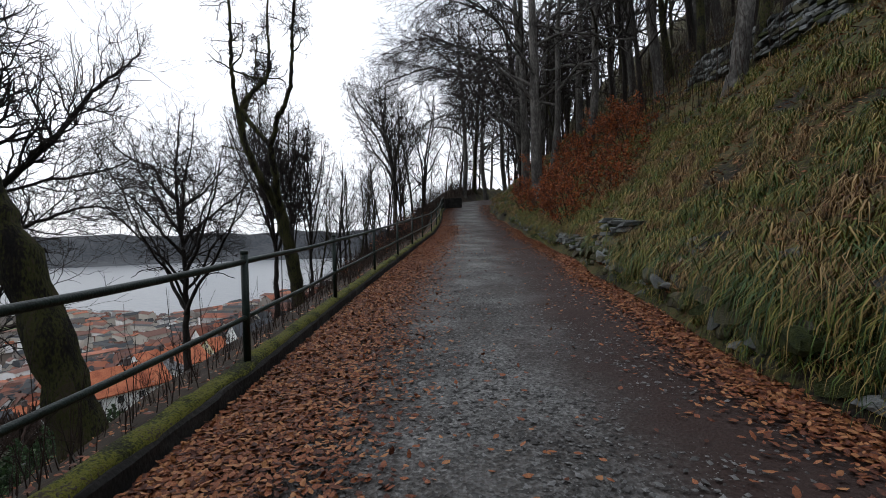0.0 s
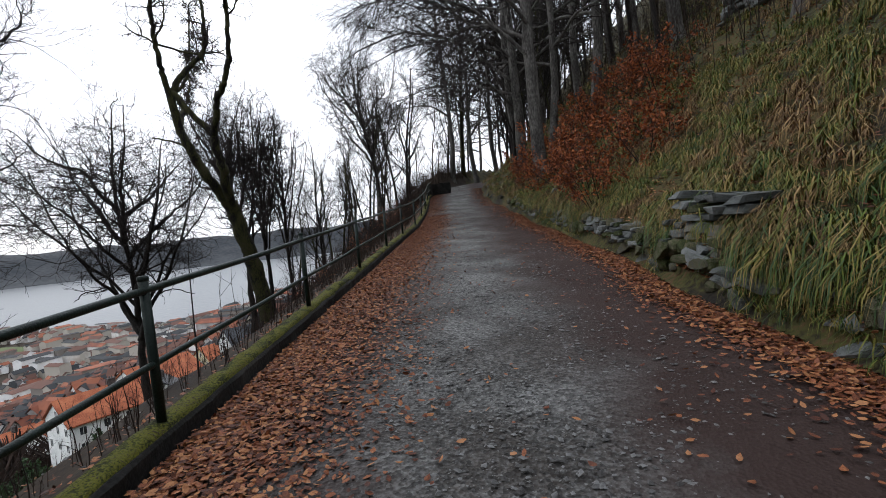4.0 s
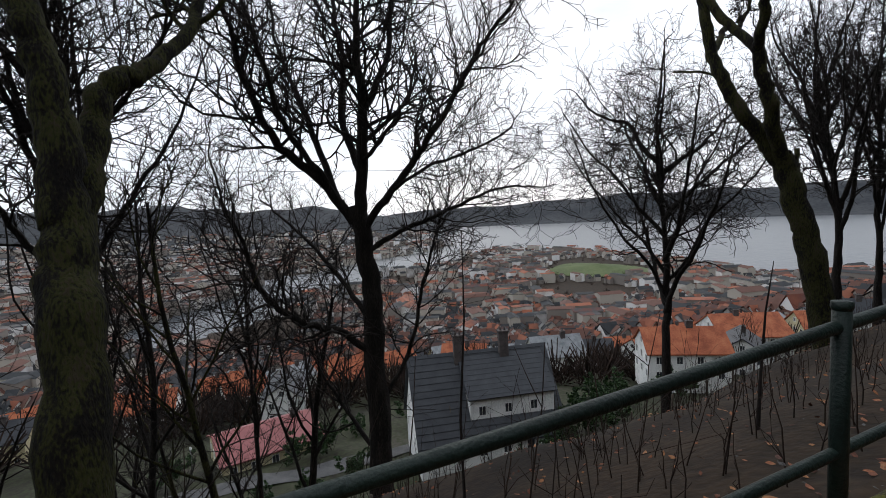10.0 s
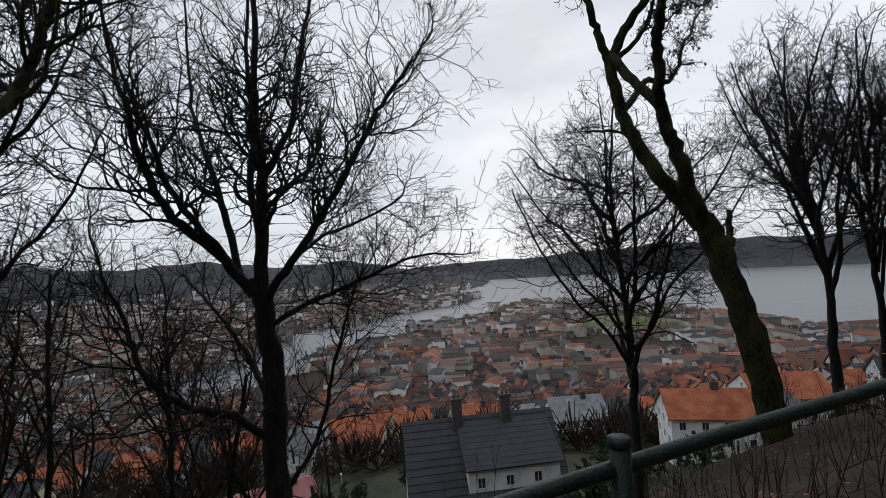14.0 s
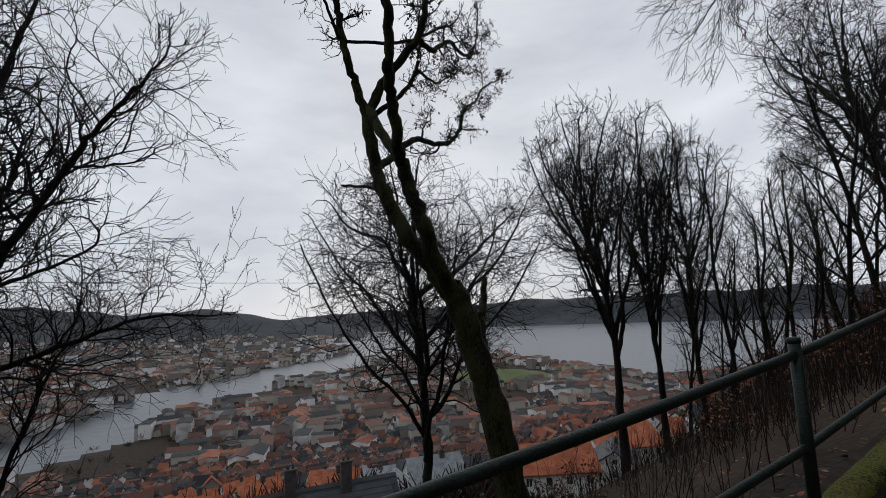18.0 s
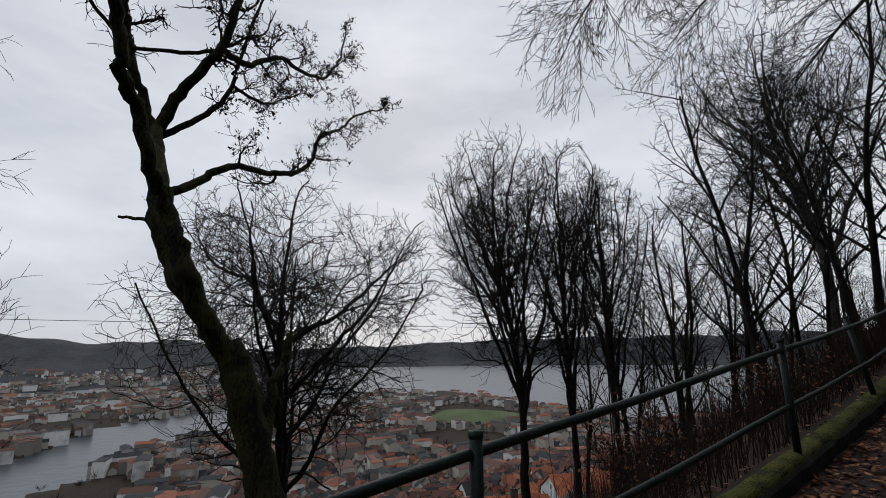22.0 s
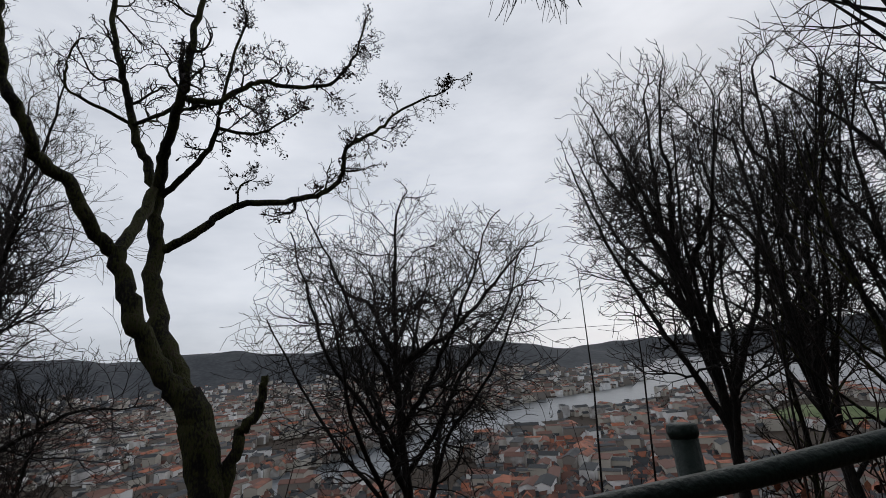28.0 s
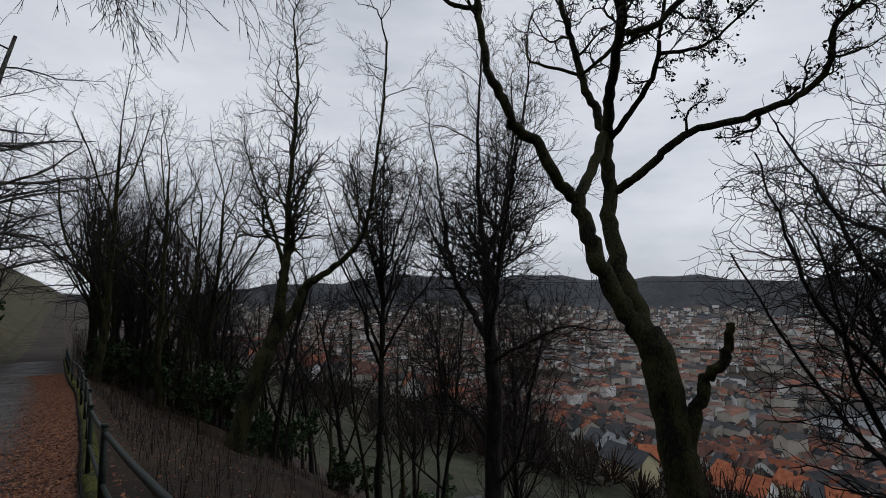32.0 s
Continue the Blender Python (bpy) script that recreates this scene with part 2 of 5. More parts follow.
# far woods with the distance haze painted in as bluish grey
M_HAZEHILL = mat("hazy_wooded_hill", [(0.0186, 0.0229, 0.0279), (0.031, 0.0353, 0.0409), (0.0465, 0.0496, 0.0546)], 0.006, 0.95, 0.0, 8)
M_ASPHALT = mat("lane_asphalt", [(0.04, 0.041, 0.042), (0.065, 0.066, 0.067), (0.09, 0.09, 0.09)], 0.4, 0.85, 0.2, 30)
M_WIRE = mat("wire_black", [(0.012, 0.012, 0.013), (0.02, 0.02, 0.021)], 3, 0.6, 0.0)
M_LAMP = mat("galvanised_steel", [(0.2, 0.21, 0.21), (0.3, 0.31, 0.31)], 3, 0.5, 0.1, metal=0.6)
M_WOOD = mat("weathered_wood", [(0.05, 0.04, 0.03), (0.11, 0.09, 0.07)], 4, 0.9, 0.6, 8, stretch=(1, 1, 0.2))
M_FIELD = mat("park_grass", [(0.06, 0.085, 0.03), (0.1, 0.125, 0.05)], 0.02, 0.95, 0.0, 9)

m_water = bpy.data.materials.new("fjord_water")
m_water.use_nodes = True
wb = m_water.node_tree.nodes["Principled BSDF"]
wb.inputs["Base Color"].default_value = (0.035, 0.046, 0.056, 1)
wb.inputs["Specular IOR Level"].default_value = 0.32
wb.inputs["Roughness"].default_value = 0.3
wn = m_water.node_tree.nodes.new("ShaderNodeTexNoise")
wn.inputs["Scale"].default_value = 0.05
wn.inputs["Detail"].default_value = 5
wbp = m_water.node_tree.nodes.new("ShaderNodeBump")
wbp.inputs["Strength"].default_value = 0.5
wbp.inputs["Distance"].default_value = 2.0
wc = m_water.node_tree.nodes.new("ShaderNodeTexCoord")
m_water.node_tree.links.new(wc.outputs["Object"], wn.inputs["Vector"])
m_water.node_tree.links.new(wn.outputs["Fac"], wbp.inputs["Height"])
m_water.node_tree.links.new(wbp.outputs["Normal"], wb.inputs["Normal"])


# ---- mesh helpers ----
def raw(name, verts, faces, material, parent=None, smooth=False):
    """One mesh object; faces is a list, or an array (or a list of arrays) of equal rows."""
    me = bpy.data.meshes.new(name)
    blocks = [faces] if isinstance(faces, np.ndarray) else faces
    if len(blocks) and isinstance(blocks[0], np.ndarray):
        v = np.asarray(verts, np.float32)
        loops = np.concatenate([b.ravel() for b in blocks]).astype(np.int32)
        sizes = np.concatenate([np.full(len(b), b.shape[1], np.int32) for b in blocks])
        me.vertices.add(len(v))
        me.vertices.foreach_set("co", v.ravel())
        me.loops.add(len(loops))
        me.loops.foreach_set("vertex_index", loops)
        me.polygons.add(len(sizes))
        me.polygons.foreach_set("loop_start", np.concatenate([[0], np.cumsum(sizes)[:-1]]).astype(np.int32))
        me.update(calc_edges=True)
    else:
        me.from_pydata([tuple(v) for v in verts] if not isinstance(verts, np.ndarray) else verts.tolist(), [], faces)
    me.materials.append(material)
    if smooth:
        me.shade_smooth()
    ob = new(name, me)
    if parent is not None:
        ob.parent = parent
    return ob


def part(name, bm, material, parent, label=""):
    me = bpy.data.meshes.new(name)
    bm.to_mesh(me)
    bm.free()
    me.materials.append(material)
    ob = new(name, me)
    ob.parent = parent
    if label:
        tagged(ob, label)
    return ob


def box(bm, size, centre, rz=0.0, bevel=0.0):
    r = bmesh.ops.create_cube(bm, size=1.0, matrix=pose(*centre, 0, 0, rz) @ Matrix.Diagonal((*size, 1)))
    if bevel:
        es = list({e for v in r["verts"] for e in v.link_edges})
        bmesh.ops.bevel(bm, geom=es, offset=bevel, segments=2, affect="EDGES")
    return r


class Tubes:
    """Collects tapering tubes and turns them into one mesh."""

    def __init__(self):
        self.v, self.f, self.caps, self.n = [], [], [], 0

    def many(self, pts, rad, k):
        """Equal tubes at once: pts (tubes, rings, 3), rad (tubes, rings)."""
        m, n = rad.shape
        d = np.gradient(pts, axis=1)
        d /= np.linalg.norm(d, axis=2)[..., None] + 1e-9
        ref = np.where(np.abs(d[:, :1, 2:3]) > 0.7, np.array((1.0, 0.13, 0.07)), np.array((0.0, 0.12, 1.0)))
        a = np.cross(d, np.broadcast_to(ref, d.shape))
        a /= np.linalg.norm(a, axis=2)[..., None] + 1e-9
        b = np.cross(d, a)
        t = np.arange(k) * 2 * np.pi / k
        ring = pts[:, :, None] + rad[:, :, None, None] * (a[:, :, None] * np.cos(t)[:, None] + b[:, :, None] * np.sin(t)[:, None])
        self.v.append(ring.reshape(-1, 3))
        o = self.n + np.arange(m)[:, None, None] * n * k + np.arange(n - 1)[None, :, None] * k
        j = np.arange(k)
        q = (j + 1) % k
        self.f.append(np.stack([o + j, o + q, o + k + q, o + k + j], -1).reshape(-1, 4))
        self.n += m * n * k

    def add(self, pts, rad, k=5, cap=False):
        base = self.n
        rad = np.asarray(rad, float)
        self.many(np.asarray(pts, float)[None], rad[None], k)
        if cap:
            self.caps.append(np.array([base + np.arange(k)[::-1], self.n - k + np.arange(k)]))

    def make(self, name, material, parent, smooth=True):
        return raw(name, np.concatenate(self.v), [np.concatenate(self.f)] + self.caps, material, parent, smooth)


# ---- the lie of the land ----
KY = [-40, 0, 3.8, 7.3, 10.65, 13.75, 17.25, 20.5, 23.9, 27.2, 31.1, 34.2, 38.0, 43.0, 52.0, 70.0, 120.0]
KZ = [-1.8, 0.1, 0.25, 0.42, 0.65, 0.9, 1.16, 1.42, 1.72, 2.13, 2.56, 2.88, 3.45, 4.2, 5.4, 7.2, 11.0]
RX_Y = [-40, 0, 3.8, 7.3, 10.6, 13.75, 17.2, 20.5, 23.9, 27.2, 31.1, 34.2, 40, 46, 60, 80, 120]
RX_X = [-0.4, -0.5, -0.58, -0.72, -0.72, -0.64, -0.61, -0.53, -0.4, -0.36, -0.44, -0.56, -0.75, -0.5, 3.0, 10.0, 30.0]
SEA = -135.0


def road_z(y):
    return np.interp(y, KY, KZ)


def rail_x(y):
    return np.interp(y, RX_Y, RX_X)


def road_r(y):
    return rail_x(y) + np.interp(y, [0, 4, 9, 16, 24, 34], [4.6, 4.72, 5.05, 5.0, 4.5, 4.1]) + 0.08 * np.sin(np.asarray(y) * 1.1)


def shore(az):
    """How far the land reaches, by the bearing left of the path, in degrees."""
    return np.interp(az, [-180, -20, 10, 20, 32, 42, 50, 58, 64, 70, 78, 90, 180], [4800, 4800, 1500, 1050, 950, 1150, 1380, 1500, 1650, 2300, 4800, 4800, 4800])


def ground_z(x, y):
    x, y = np.asarray(x, float), np.asarray(y, float)
    rz = road_z(np.clip(y, -40, 120))
    rx = rail_x(np.clip(y, -40, 120))
    rr = road_r(np.clip(y, -40, 120))
    u = np.maximum(0, rx - 0.3 - x)
    drop = np.interp(u, [0, 0.25, 1.5, 8, 30, 46, 60, 75, 120, 430, 520, 6000], [0.0, 0.45, 0.95, 4.7, 20.5, 31.5, 34.0, 36.5, 45, 131, 133.0, 133.4])
    left = rz * np.exp(-u / 90.0) + 0.12 - drop
    left = left + np.clip((y - 44) * 0.3, 0, 2.6) * np.clip((x + 10) / 6.0, 0, 1) * np.clip(u / 1.5, 0, 1) * (y < 300)
    w = np.maximum(0, x - rr)
    rise = np.interp(w, [0, 0.16, 0.36, 0.9, 2.2, 30, 80, 400, 6000], [0, 0.12, 0.6, 0.98, 1.9, 24, 55, 200, 260])
    right = rz + rise
    hill = np.clip(y - 56, 0, 60) * 0.42 * np.clip((x - rx - 2.0) / 8.0, 0, 1)
    z = np.where(x < rx - 0.3, left, np.where(x > rr, right, rz)) + np.where((y > 56) & (y < 1500), hill, 0)
    big = np.sin(x * 0.31 + 1.3 * np.sin(y * 0.17)) * np.cos(y * 0.23 + x * 0.07)
    small = np.sin(x * 1.7 + y * 0.6) * np.sin(y * 1.3 - x * 0.5)
    away = np.clip(np.maximum(u - 0.6, w - 0.3) / 6.0, 0, 1)
    z = z + away * (0.45 * big + 0.12 * small)
    r = np.hypot(x, y)
    az = np.degrees(np.arctan2(-x, y))
    land = np.clip((shore(az) - r) / 60.0, -1, 1)
    z = np.where((r > 500) & (az > 8) & (az < 100), np.where(land > 0, z, SEA - 6), z)
    # the harbour basin, and the sound behind the far side of the town
    near = np.interp(y, [-260, -140, -40, 30, 95, 235, 420, 630, 860], [-560, -580, -640, -700, -800, -985, -1090, -1290, -1400])
    back = np.interp(y, [-260, -160, -90, -20, 30, 150, 320, 440, 640, 930], [-610, -700, -820, -950, -1130, -1190, -1390, -1430, -1600, -1900])
    z = np.where((y > -260) & (y < 900) & (x < near) & (x > back), SEA - 5, z)
    z = np.where((r > 2050) & (r < 2520) & (az > 70) & (az < 99), SEA - 5, z)
    # wooded hills across the town and over the fjord
    h1 = np.exp(-((r - 3600) / 700.0) ** 2) * np.interp(az, [66, 74, 82, 100, 130, 160], [0, 120, 190, 235, 260, 250]) * (1 + 0.08 * np.sin(az * 0.4) + 0.035 * np.sin(az * 1.3))
    h2 = np.exp(-((r - 4450) / 380.0) ** 2) * np.interp(az, [-10, 20, 34, 46, 60, 70, 78], [230, 220, 205, 210, 165, 140, 40]) * (1 + 0.05 * np.sin(az * 0.7) + 0.025 * np.sin(az * 1.9))
    z = np.where(r > 2300, np.where(h1 + h2 > 4, SEA + h1 + h2, z), z)
    return z


def axis(stops):
    out = []
    for a, b, step in stops:
        out += list(np.arange(a, b, step))
    return np.array(out + [stops[-1][1]])


gx = axis([(-4900, -2000, 110), (-2000, -700, 50), (-700, -130, 22), (-130, -30, 4), (-30, -4, 1.0), (-4, 3.1, 0.25), (3.1, 5.4, 0.075), (5.4, 8, 0.25), (8, 40, 1.2), (40, 200, 20), (200, 2000, 300)])
gy = axis([(-3000, -600, 150), (-600, -60, 40), (-60, -6, 3), (-6, 48, 0.45), (48, 120, 3), (120, 400, 14), (400, 2000, 50), (2000, 4900, 90)])
GX, GY = np.meshgrid(gx, gy)
GZ = ground_z(GX, GY)
GZ = GZ - np.where((GX > rail_x(np.clip(GY, -40, 120)) - 0.5) & (GX < road_r(np.clip(GY, -40, 120)) - 0.15) & (np.abs(GY - 10) < 60), 0.06, 0)
nx, ny = len(gx), len(gy)
idx = np.arange(nx * ny).reshape(ny, nx)
quads = np.stack([idx[:-1, :-1], idx[:-1, 1:], idx[1:, 1:], idx[1:, :-1]], -1).reshape(-1, 4)
ground = raw("ground", np.stack([GX, GY, GZ], -1).reshape(-1, 3), quads, M_GROUND, None, True)
tagged(ground, "brown leaf-strewn hillside falling to town and fjord", "ground", kind="structure")
ground.data.materials.append(M_BANK)
ground.data.materials.append(M_HAZEHILL)
ground.data.materials.append(M_GARDEN)
cx = GX.ravel()[quads].mean(1)
cy = GY.ravel()[quads].mean(1)
# beyond 2300 m the ground takes the haze-tinted hill colour
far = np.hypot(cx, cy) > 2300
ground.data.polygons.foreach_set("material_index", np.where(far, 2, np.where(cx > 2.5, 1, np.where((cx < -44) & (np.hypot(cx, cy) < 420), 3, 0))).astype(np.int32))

water = raw("water", [(-4950, -3000, SEA), (3000, -3000, SEA), (3000, 4950, SEA), (-4950, 4950, SEA)], [(0, 1, 2, 3)], m_water)
tagged(water, "grey rippled fjord water under an overcast sky", "water", kind="structure")

# the path
ry = np.concatenate([np.arange(-14, 50, 0.35), np.arange(50, 75, 1.5)])
us = np.linspace(0, 1, 26)
RV = []
for y in ry:
    x0, x1, z0 = rail_x(y) + 0.02, road_r(y) + 0.25, road_z(y)
    for u in us:
        x = x0 + (x1 - x0) * u
        crown = 0.06 * (1 - (2 * u - 1) ** 2)
        RV.append((x, y, z0 + crown - 0.03 + 0.012 * math.sin(x * 3.1 + y * 1.7) + 0.008 * math.sin(y * 5.1 - x * 2.2)))
k = len(us)
RF = [(i * k + j, i * k + j + 1, (i + 1) * k + j + 1, (i + 1) * k + j) for i in range(len(ry) - 1) for j in range(k - 1)]
road = raw("road", RV, RF, M_GRAVEL, None, True)
tagged(road, "damp grey gravel footpath with brown muddy edges", "path", kind="structure")

# kerb: a low concrete edge, its top under moss
rng = random.Random(4)
ky = np.arange(-14, 46, 0.18)
KV, MV = [], []
for y in ky:
    x, z = float(rail_x(y)), float(road_z(y))
    j = [rng.uniform(-0.012, 0.012) for _ in range(6)]
    KV += [(x + 0.1 + j[0], y, z - 0.12), (x + 0.1 + j[1], y, z + 0.1), (x + 0.075, y, z + 0.125), (x - 0.11, y, z + 0.13), (x - 0.14 + j[2], y, z + 0.09), (x - 0.18 + j[3], y, z - 0.9)]
    h = 0.03 + 0.03 * noise.noise((0, y * 1.3, 0)) + 0.025 * noise.noise((3, y * 5, 0))
    w = 0.035 * noise.noise((7, y * 2.3, 0))
    MV += [(x + 0.07 + w, y, z + 0.118), (x + 0.06 + w, y, z + 0.135 + h * 0.5), (x + 0.02, y, z + 0.14 + h + j[4]), (x - 0.04, y, z + 0.145 + h + j[5]), (x - 0.1, y, z + 0.135 + h), (x - 0.14, y, z + 0.12 + h * 0.4), (x - 0.21, y, z + 0.02)]
n = len(ky)
kerb = raw("kerb", KV, [(i * 6 + a, i * 6 + a + 1, (i + 1) * 6 + a + 1, (i + 1) * 6 + a) for i in range(n - 1) for a in range(5)], M_KERB)
tagged(kerb, "low dark concrete kerb along the path edge", "kerb", kind="structure")
moss = raw("moss", MV, [(i * 7 + a, i * 7 + a + 1, (i + 1) * 7 + a + 1, (i + 1) * 7 + a) for i in range(n - 1) for a in range(6)], M_MOSS, kerb, True)
tagged(moss, "thick yellow-green moss cushion on the kerb")

# ---- railing ----
POSTS = [-9.6, -6.2, -2.9, 0.45, 3.86, 7.3, 10.63, 13.75, 17.24, 20.5, 23.92, 27.22, 31.1, 34.13, 37.4, 40.7]
railing = tagged(new("railing"), "dark green painted steel pipe railing on mossy kerb", "railing")
for i, y in enumerate(POSTS):
    x, z = float(rail_x(y)), float(road_z(y)) + 0.1
    lean = -0.16 if i == 13 else rng.uniform(-0.02, 0.02)
    t = Tubes()
    t.add([(x, y, z), (x + lean, y, z + 1.08)], [0.034, 0.034], 10, True)
    post = t.make("post", M_GREEN, railing)
    t = Tubes()
    t.add([(x + lean, y, z + 1.07), (x + lean, y, z + 1.085), (x + lean, y, z + 1.105), (x + lean, y, z + 1.11)], [0.034, 0.039, 0.037, 0.012], 10, True)
    t.make("cap", M_GREEN, post)
    t = Tubes()
    t.add([(x, y, z + 0.02), (x, y, z + 0.06)], [0.05, 0.045], 10, True)
    t.make("collar", M_GREEN, post)
for h, r in ((1.0, 0.027), (0.48, 0.024)):
    t = Tubes()
    yy = np.arange(POSTS[0], POSTS[-1] + 1.8, 0.337)
    t.add([(float(rail_x(y)), y, float(road_z(y)) + 0.1 + h + 0.006 * math.sin(y * 1.9)) for y in yy], [r] * len(yy), 10, True)
    t.make("top_rail" if h > 0.9 else "mid_rail", M_GREEN, railing)


# ---- trees ----
def unit(v):
    return v / (np.linalg.norm(v) + 1e-9)


def grow(out, rs, p, d, length, r0, level, spec):
    """One branch with its children. out: lists of polylines by thickness."""
    n = spec["seg"][level]
    pts, rad = [p], [r0]
    end = r0 * spec["taper"][level]
    step = length / n
    for i in range(n):
        d = unit(d + rs.normal(0, spec["wild"][level], 3) + np.array((0, 0, spec["up"][level])))
        p = p + d * step
        pts.append(p)
        rad.append(r0 + (end - r0) * (i + 1) / n)
    out.append((pts, rad, level))
    if level + 1 >= len(spec["seg"]):
        return
    kids = spec["kids"][level]
    for j in range(kids):
        f = spec["first"][level] + (1 - spec["first"][level]) * (j + rs.uniform(0.1, 0.9)) / kids
        q = f * n
        i = min(int(q), n - 1)
        a = pts[i] + (pts[i + 1] - pts[i]) * (q - i)
        w = unit(pts[i + 1] - pts[i])
        s = unit(np.cross(w, rs.normal(0, 1, 3)))
        ang = radians(rs.uniform(*spec["angle"][level]))
        nd = unit(w * math.cos(ang) + s * math.sin(ang))
        ln = length * spec["ratio"][level] * (1.1 - 0.55 * f) * rs.uniform(0.75, 1.2)
        grow(out, rs, a, nd, ln, max(spec.get("fine", 0.008), rad[i] * spec["thin"][level] * rs.uniform(0.8, 1.1)), level + 1, spec)


CROWN = dict(seg=[9, 7, 6, 5, 3], taper=[0.3, 0.3, 0.3, 0.4, 0.5], wild=[0.06, 0.13, 0.18, 0.22, 0.25], up=[0.05, 0.07, 0.05, 0.03, 0.03],
             kids=[9, 7, 7, 5], first=[0.3, 0.22, 0.15, 0.1], angle=[(28, 55), (30, 60), (30, 65), (30, 70)], ratio=[0.62, 0.55, 0.5, 0.5], thin=[0.55, 0.55, 0.55, 0.6])


def twigs(out, rs, p, d, length, r, rem, tip, up=0.04, wild=0.16, fan=(14, 36), ratio=0.8, side=0.8, crown=None):
    """Limbs that fork again and again into ever finer twigs, all limbs of one order at once.
    p, d: where they start and head; rem: orders still to come; crown: centre and half axes of the outline that the twigs keep to."""
    p, d = np.atleast_2d(np.asarray(p, float)), np.atleast_2d(np.asarray(d, float))
    m = len(p)
    length, r, rem = (np.broadcast_to(np.asarray(q, float), (m,)).copy() for q in (length, r, rem))
    d = d / np.linalg.norm(d, axis=1)[:, None]
    while len(p):
        if crown is not None:
            c, ax = np.asarray(crown[0], float), np.asarray(crown[1], float)
            lim = rs.uniform(0.82, 1.12, len(p))
            keep = (((p - c) / ax) ** 2).sum(1) < lim ** 2
            p, d, length, r, rem, lim = p[keep], d[keep], length[keep], r[keep], rem[keep], lim[keep]
            if not len(p):
                break
            out_far = (((p + d * length[:, None] - c) / ax) ** 2).sum(1) > lim ** 2
            length = np.where(out_far, length * 0.7, length)
        nxt = []
        for coarse in (True, False):
            s = (rem >= 3) == coarse
            if not s.any():
                continue
            q, e, ln, rr, left = p[s], d[s], length[s], r[s], rem[s]
            n = 3 if coarse else 2
            pts, rad, way = [q], [rr], []
            for i in range(n):
                e = e + rs.normal(0, wild * (1.0 if coarse else 1.25), e.shape) + np.array((0, 0, up))
                e = e / np.linalg.norm(e, axis=1)[:, None]
                q = q + e * (ln / n)[:, None]
                pts.append(q)
                way.append(e)
                rad.append(np.maximum(tip * 0.55, rr * (1 - 0.27 * (i + 1) / n)))
            out.append((np.stack(pts, 1), np.stack(rad, 1), "many"))
            across = np.cross(e, rs.normal(0, 1, e.shape))
            across /= np.linalg.norm(across, axis=1)[:, None] + 1e-9
            go = left >= 1
            for j, (near, thin) in enumerate(((0.6, 0.78), (1.15, 0.62), (1.5, 0.5))):
                k = go & (rs.uniform(0, 1, len(q)) < (1.0, 1.0, 0.2)[j])
                a = np.radians(rs.uniform(*fan, k.sum())) * near
                w = across[k] * (1, -1, 0)[j] + (np.cross(e[k], across[k]) if j == 2 else 0)
                nxt.append((q[k], e[k] * np.cos(a)[:, None] + w * np.sin(a)[:, None], ln[k] * ratio * rs.uniform(0.78, 1.2, k.sum()), np.maximum(tip, rr[k] * thin), left[k] - 1))
            for i in range(1, n + 1):
                k = (left >= 1) & (rs.uniform(0, 1, len(q)) < side)
                a = np.radians(rs.uniform(32, 62, k.sum()))
                w = np.cross(way[i - 1][k], rs.normal(0, 1, (k.sum(), 3)))
                w /= np.linalg.norm(w, axis=1)[:, None] + 1e-9
                f = rs.uniform(0, 1, k.sum())[:, None]
                nxt.append((pts[i - 1][k] * f + pts[i][k] * (1 - f), way[i - 1][k] * np.cos(a)[:, None] + w * np.sin(a)[:, None], ln[k] * ratio ** 1.7 * rs.uniform(0.7, 1.2, k.sum()), np.maximum(tip, rr[k] * 0.4), left[k] - 2))
        if not nxt:
            break
        p, d, length, r, rem = (np.concatenate([q[i] for q in nxt]) for i in range(5))
        s = rem >= 0
        p, d, length, r, rem = p[s], d[s], length[s], r[s], rem[s]


def tree_parts(root, out, bark, twig, split=1):
    """Trunk and limbs as one part, the finer branches as another."""
    a, b = Tubes(), Tubes()
    for pts, rad, level in out:
        if level == "many":
            for lo, hi, k in ((0.03, 9.0, 6), (0.014, 0.03, 4), (0.0, 0.014, 3)):
                s = (rad[:, 0] >= lo) & (rad[:, 0] < hi)
                if s.any():
                    (a if lo >= 0.03 else b).many(pts[s], rad[s], k)
        elif level <= split:
            a.add(pts, rad, 10 if level == 0 else 7 if rad[0] > 0.05 else 5)
        else:
            b.add(pts, rad, 4 if rad[0] > 0.02 else 3)
    a.make("trunk", bark, root)
    if b.n:
        b.make("crown", twig, root)


def round_tree(seed, height, radius, spec, bark, twig, lean=(0, 0), name="tree"):
    rs = np.random.RandomState(seed)
    root = new(name)
    out = []
    d = unit(np.array((lean[0], lean[1], 1.0)))
    grow(out, rs, np.array((0.0, 0.0, -0.5)), d, height, radius, 0, spec)
    tree_parts(root, out, bark, twig)
    t = Tubes()
    t.add([(0, 0, -0.8), (0, 0, -0.2), (lean[0] * 0.3, lean[1] * 0.3, 0.35)], [radius * 1.7, radius * 1.45, radius * 0.9], 10)
    t.make("root_flare", bark, root)
    return root


def put(ob, x, y, turn=0, size=1.0):
    ob.matrix_basis = pose(x, y, float(ground_z(x, y)), 0, 0, turn) @ Matrix.Scale(size, 4)
    return ob


def put_copy(ob, x, y, turn, size):
    c = copy_thing(ob, pose(x, y, float(ground_z(x, y)), 0, 0, turn))
    c.scale = (size, size, size)
    return c


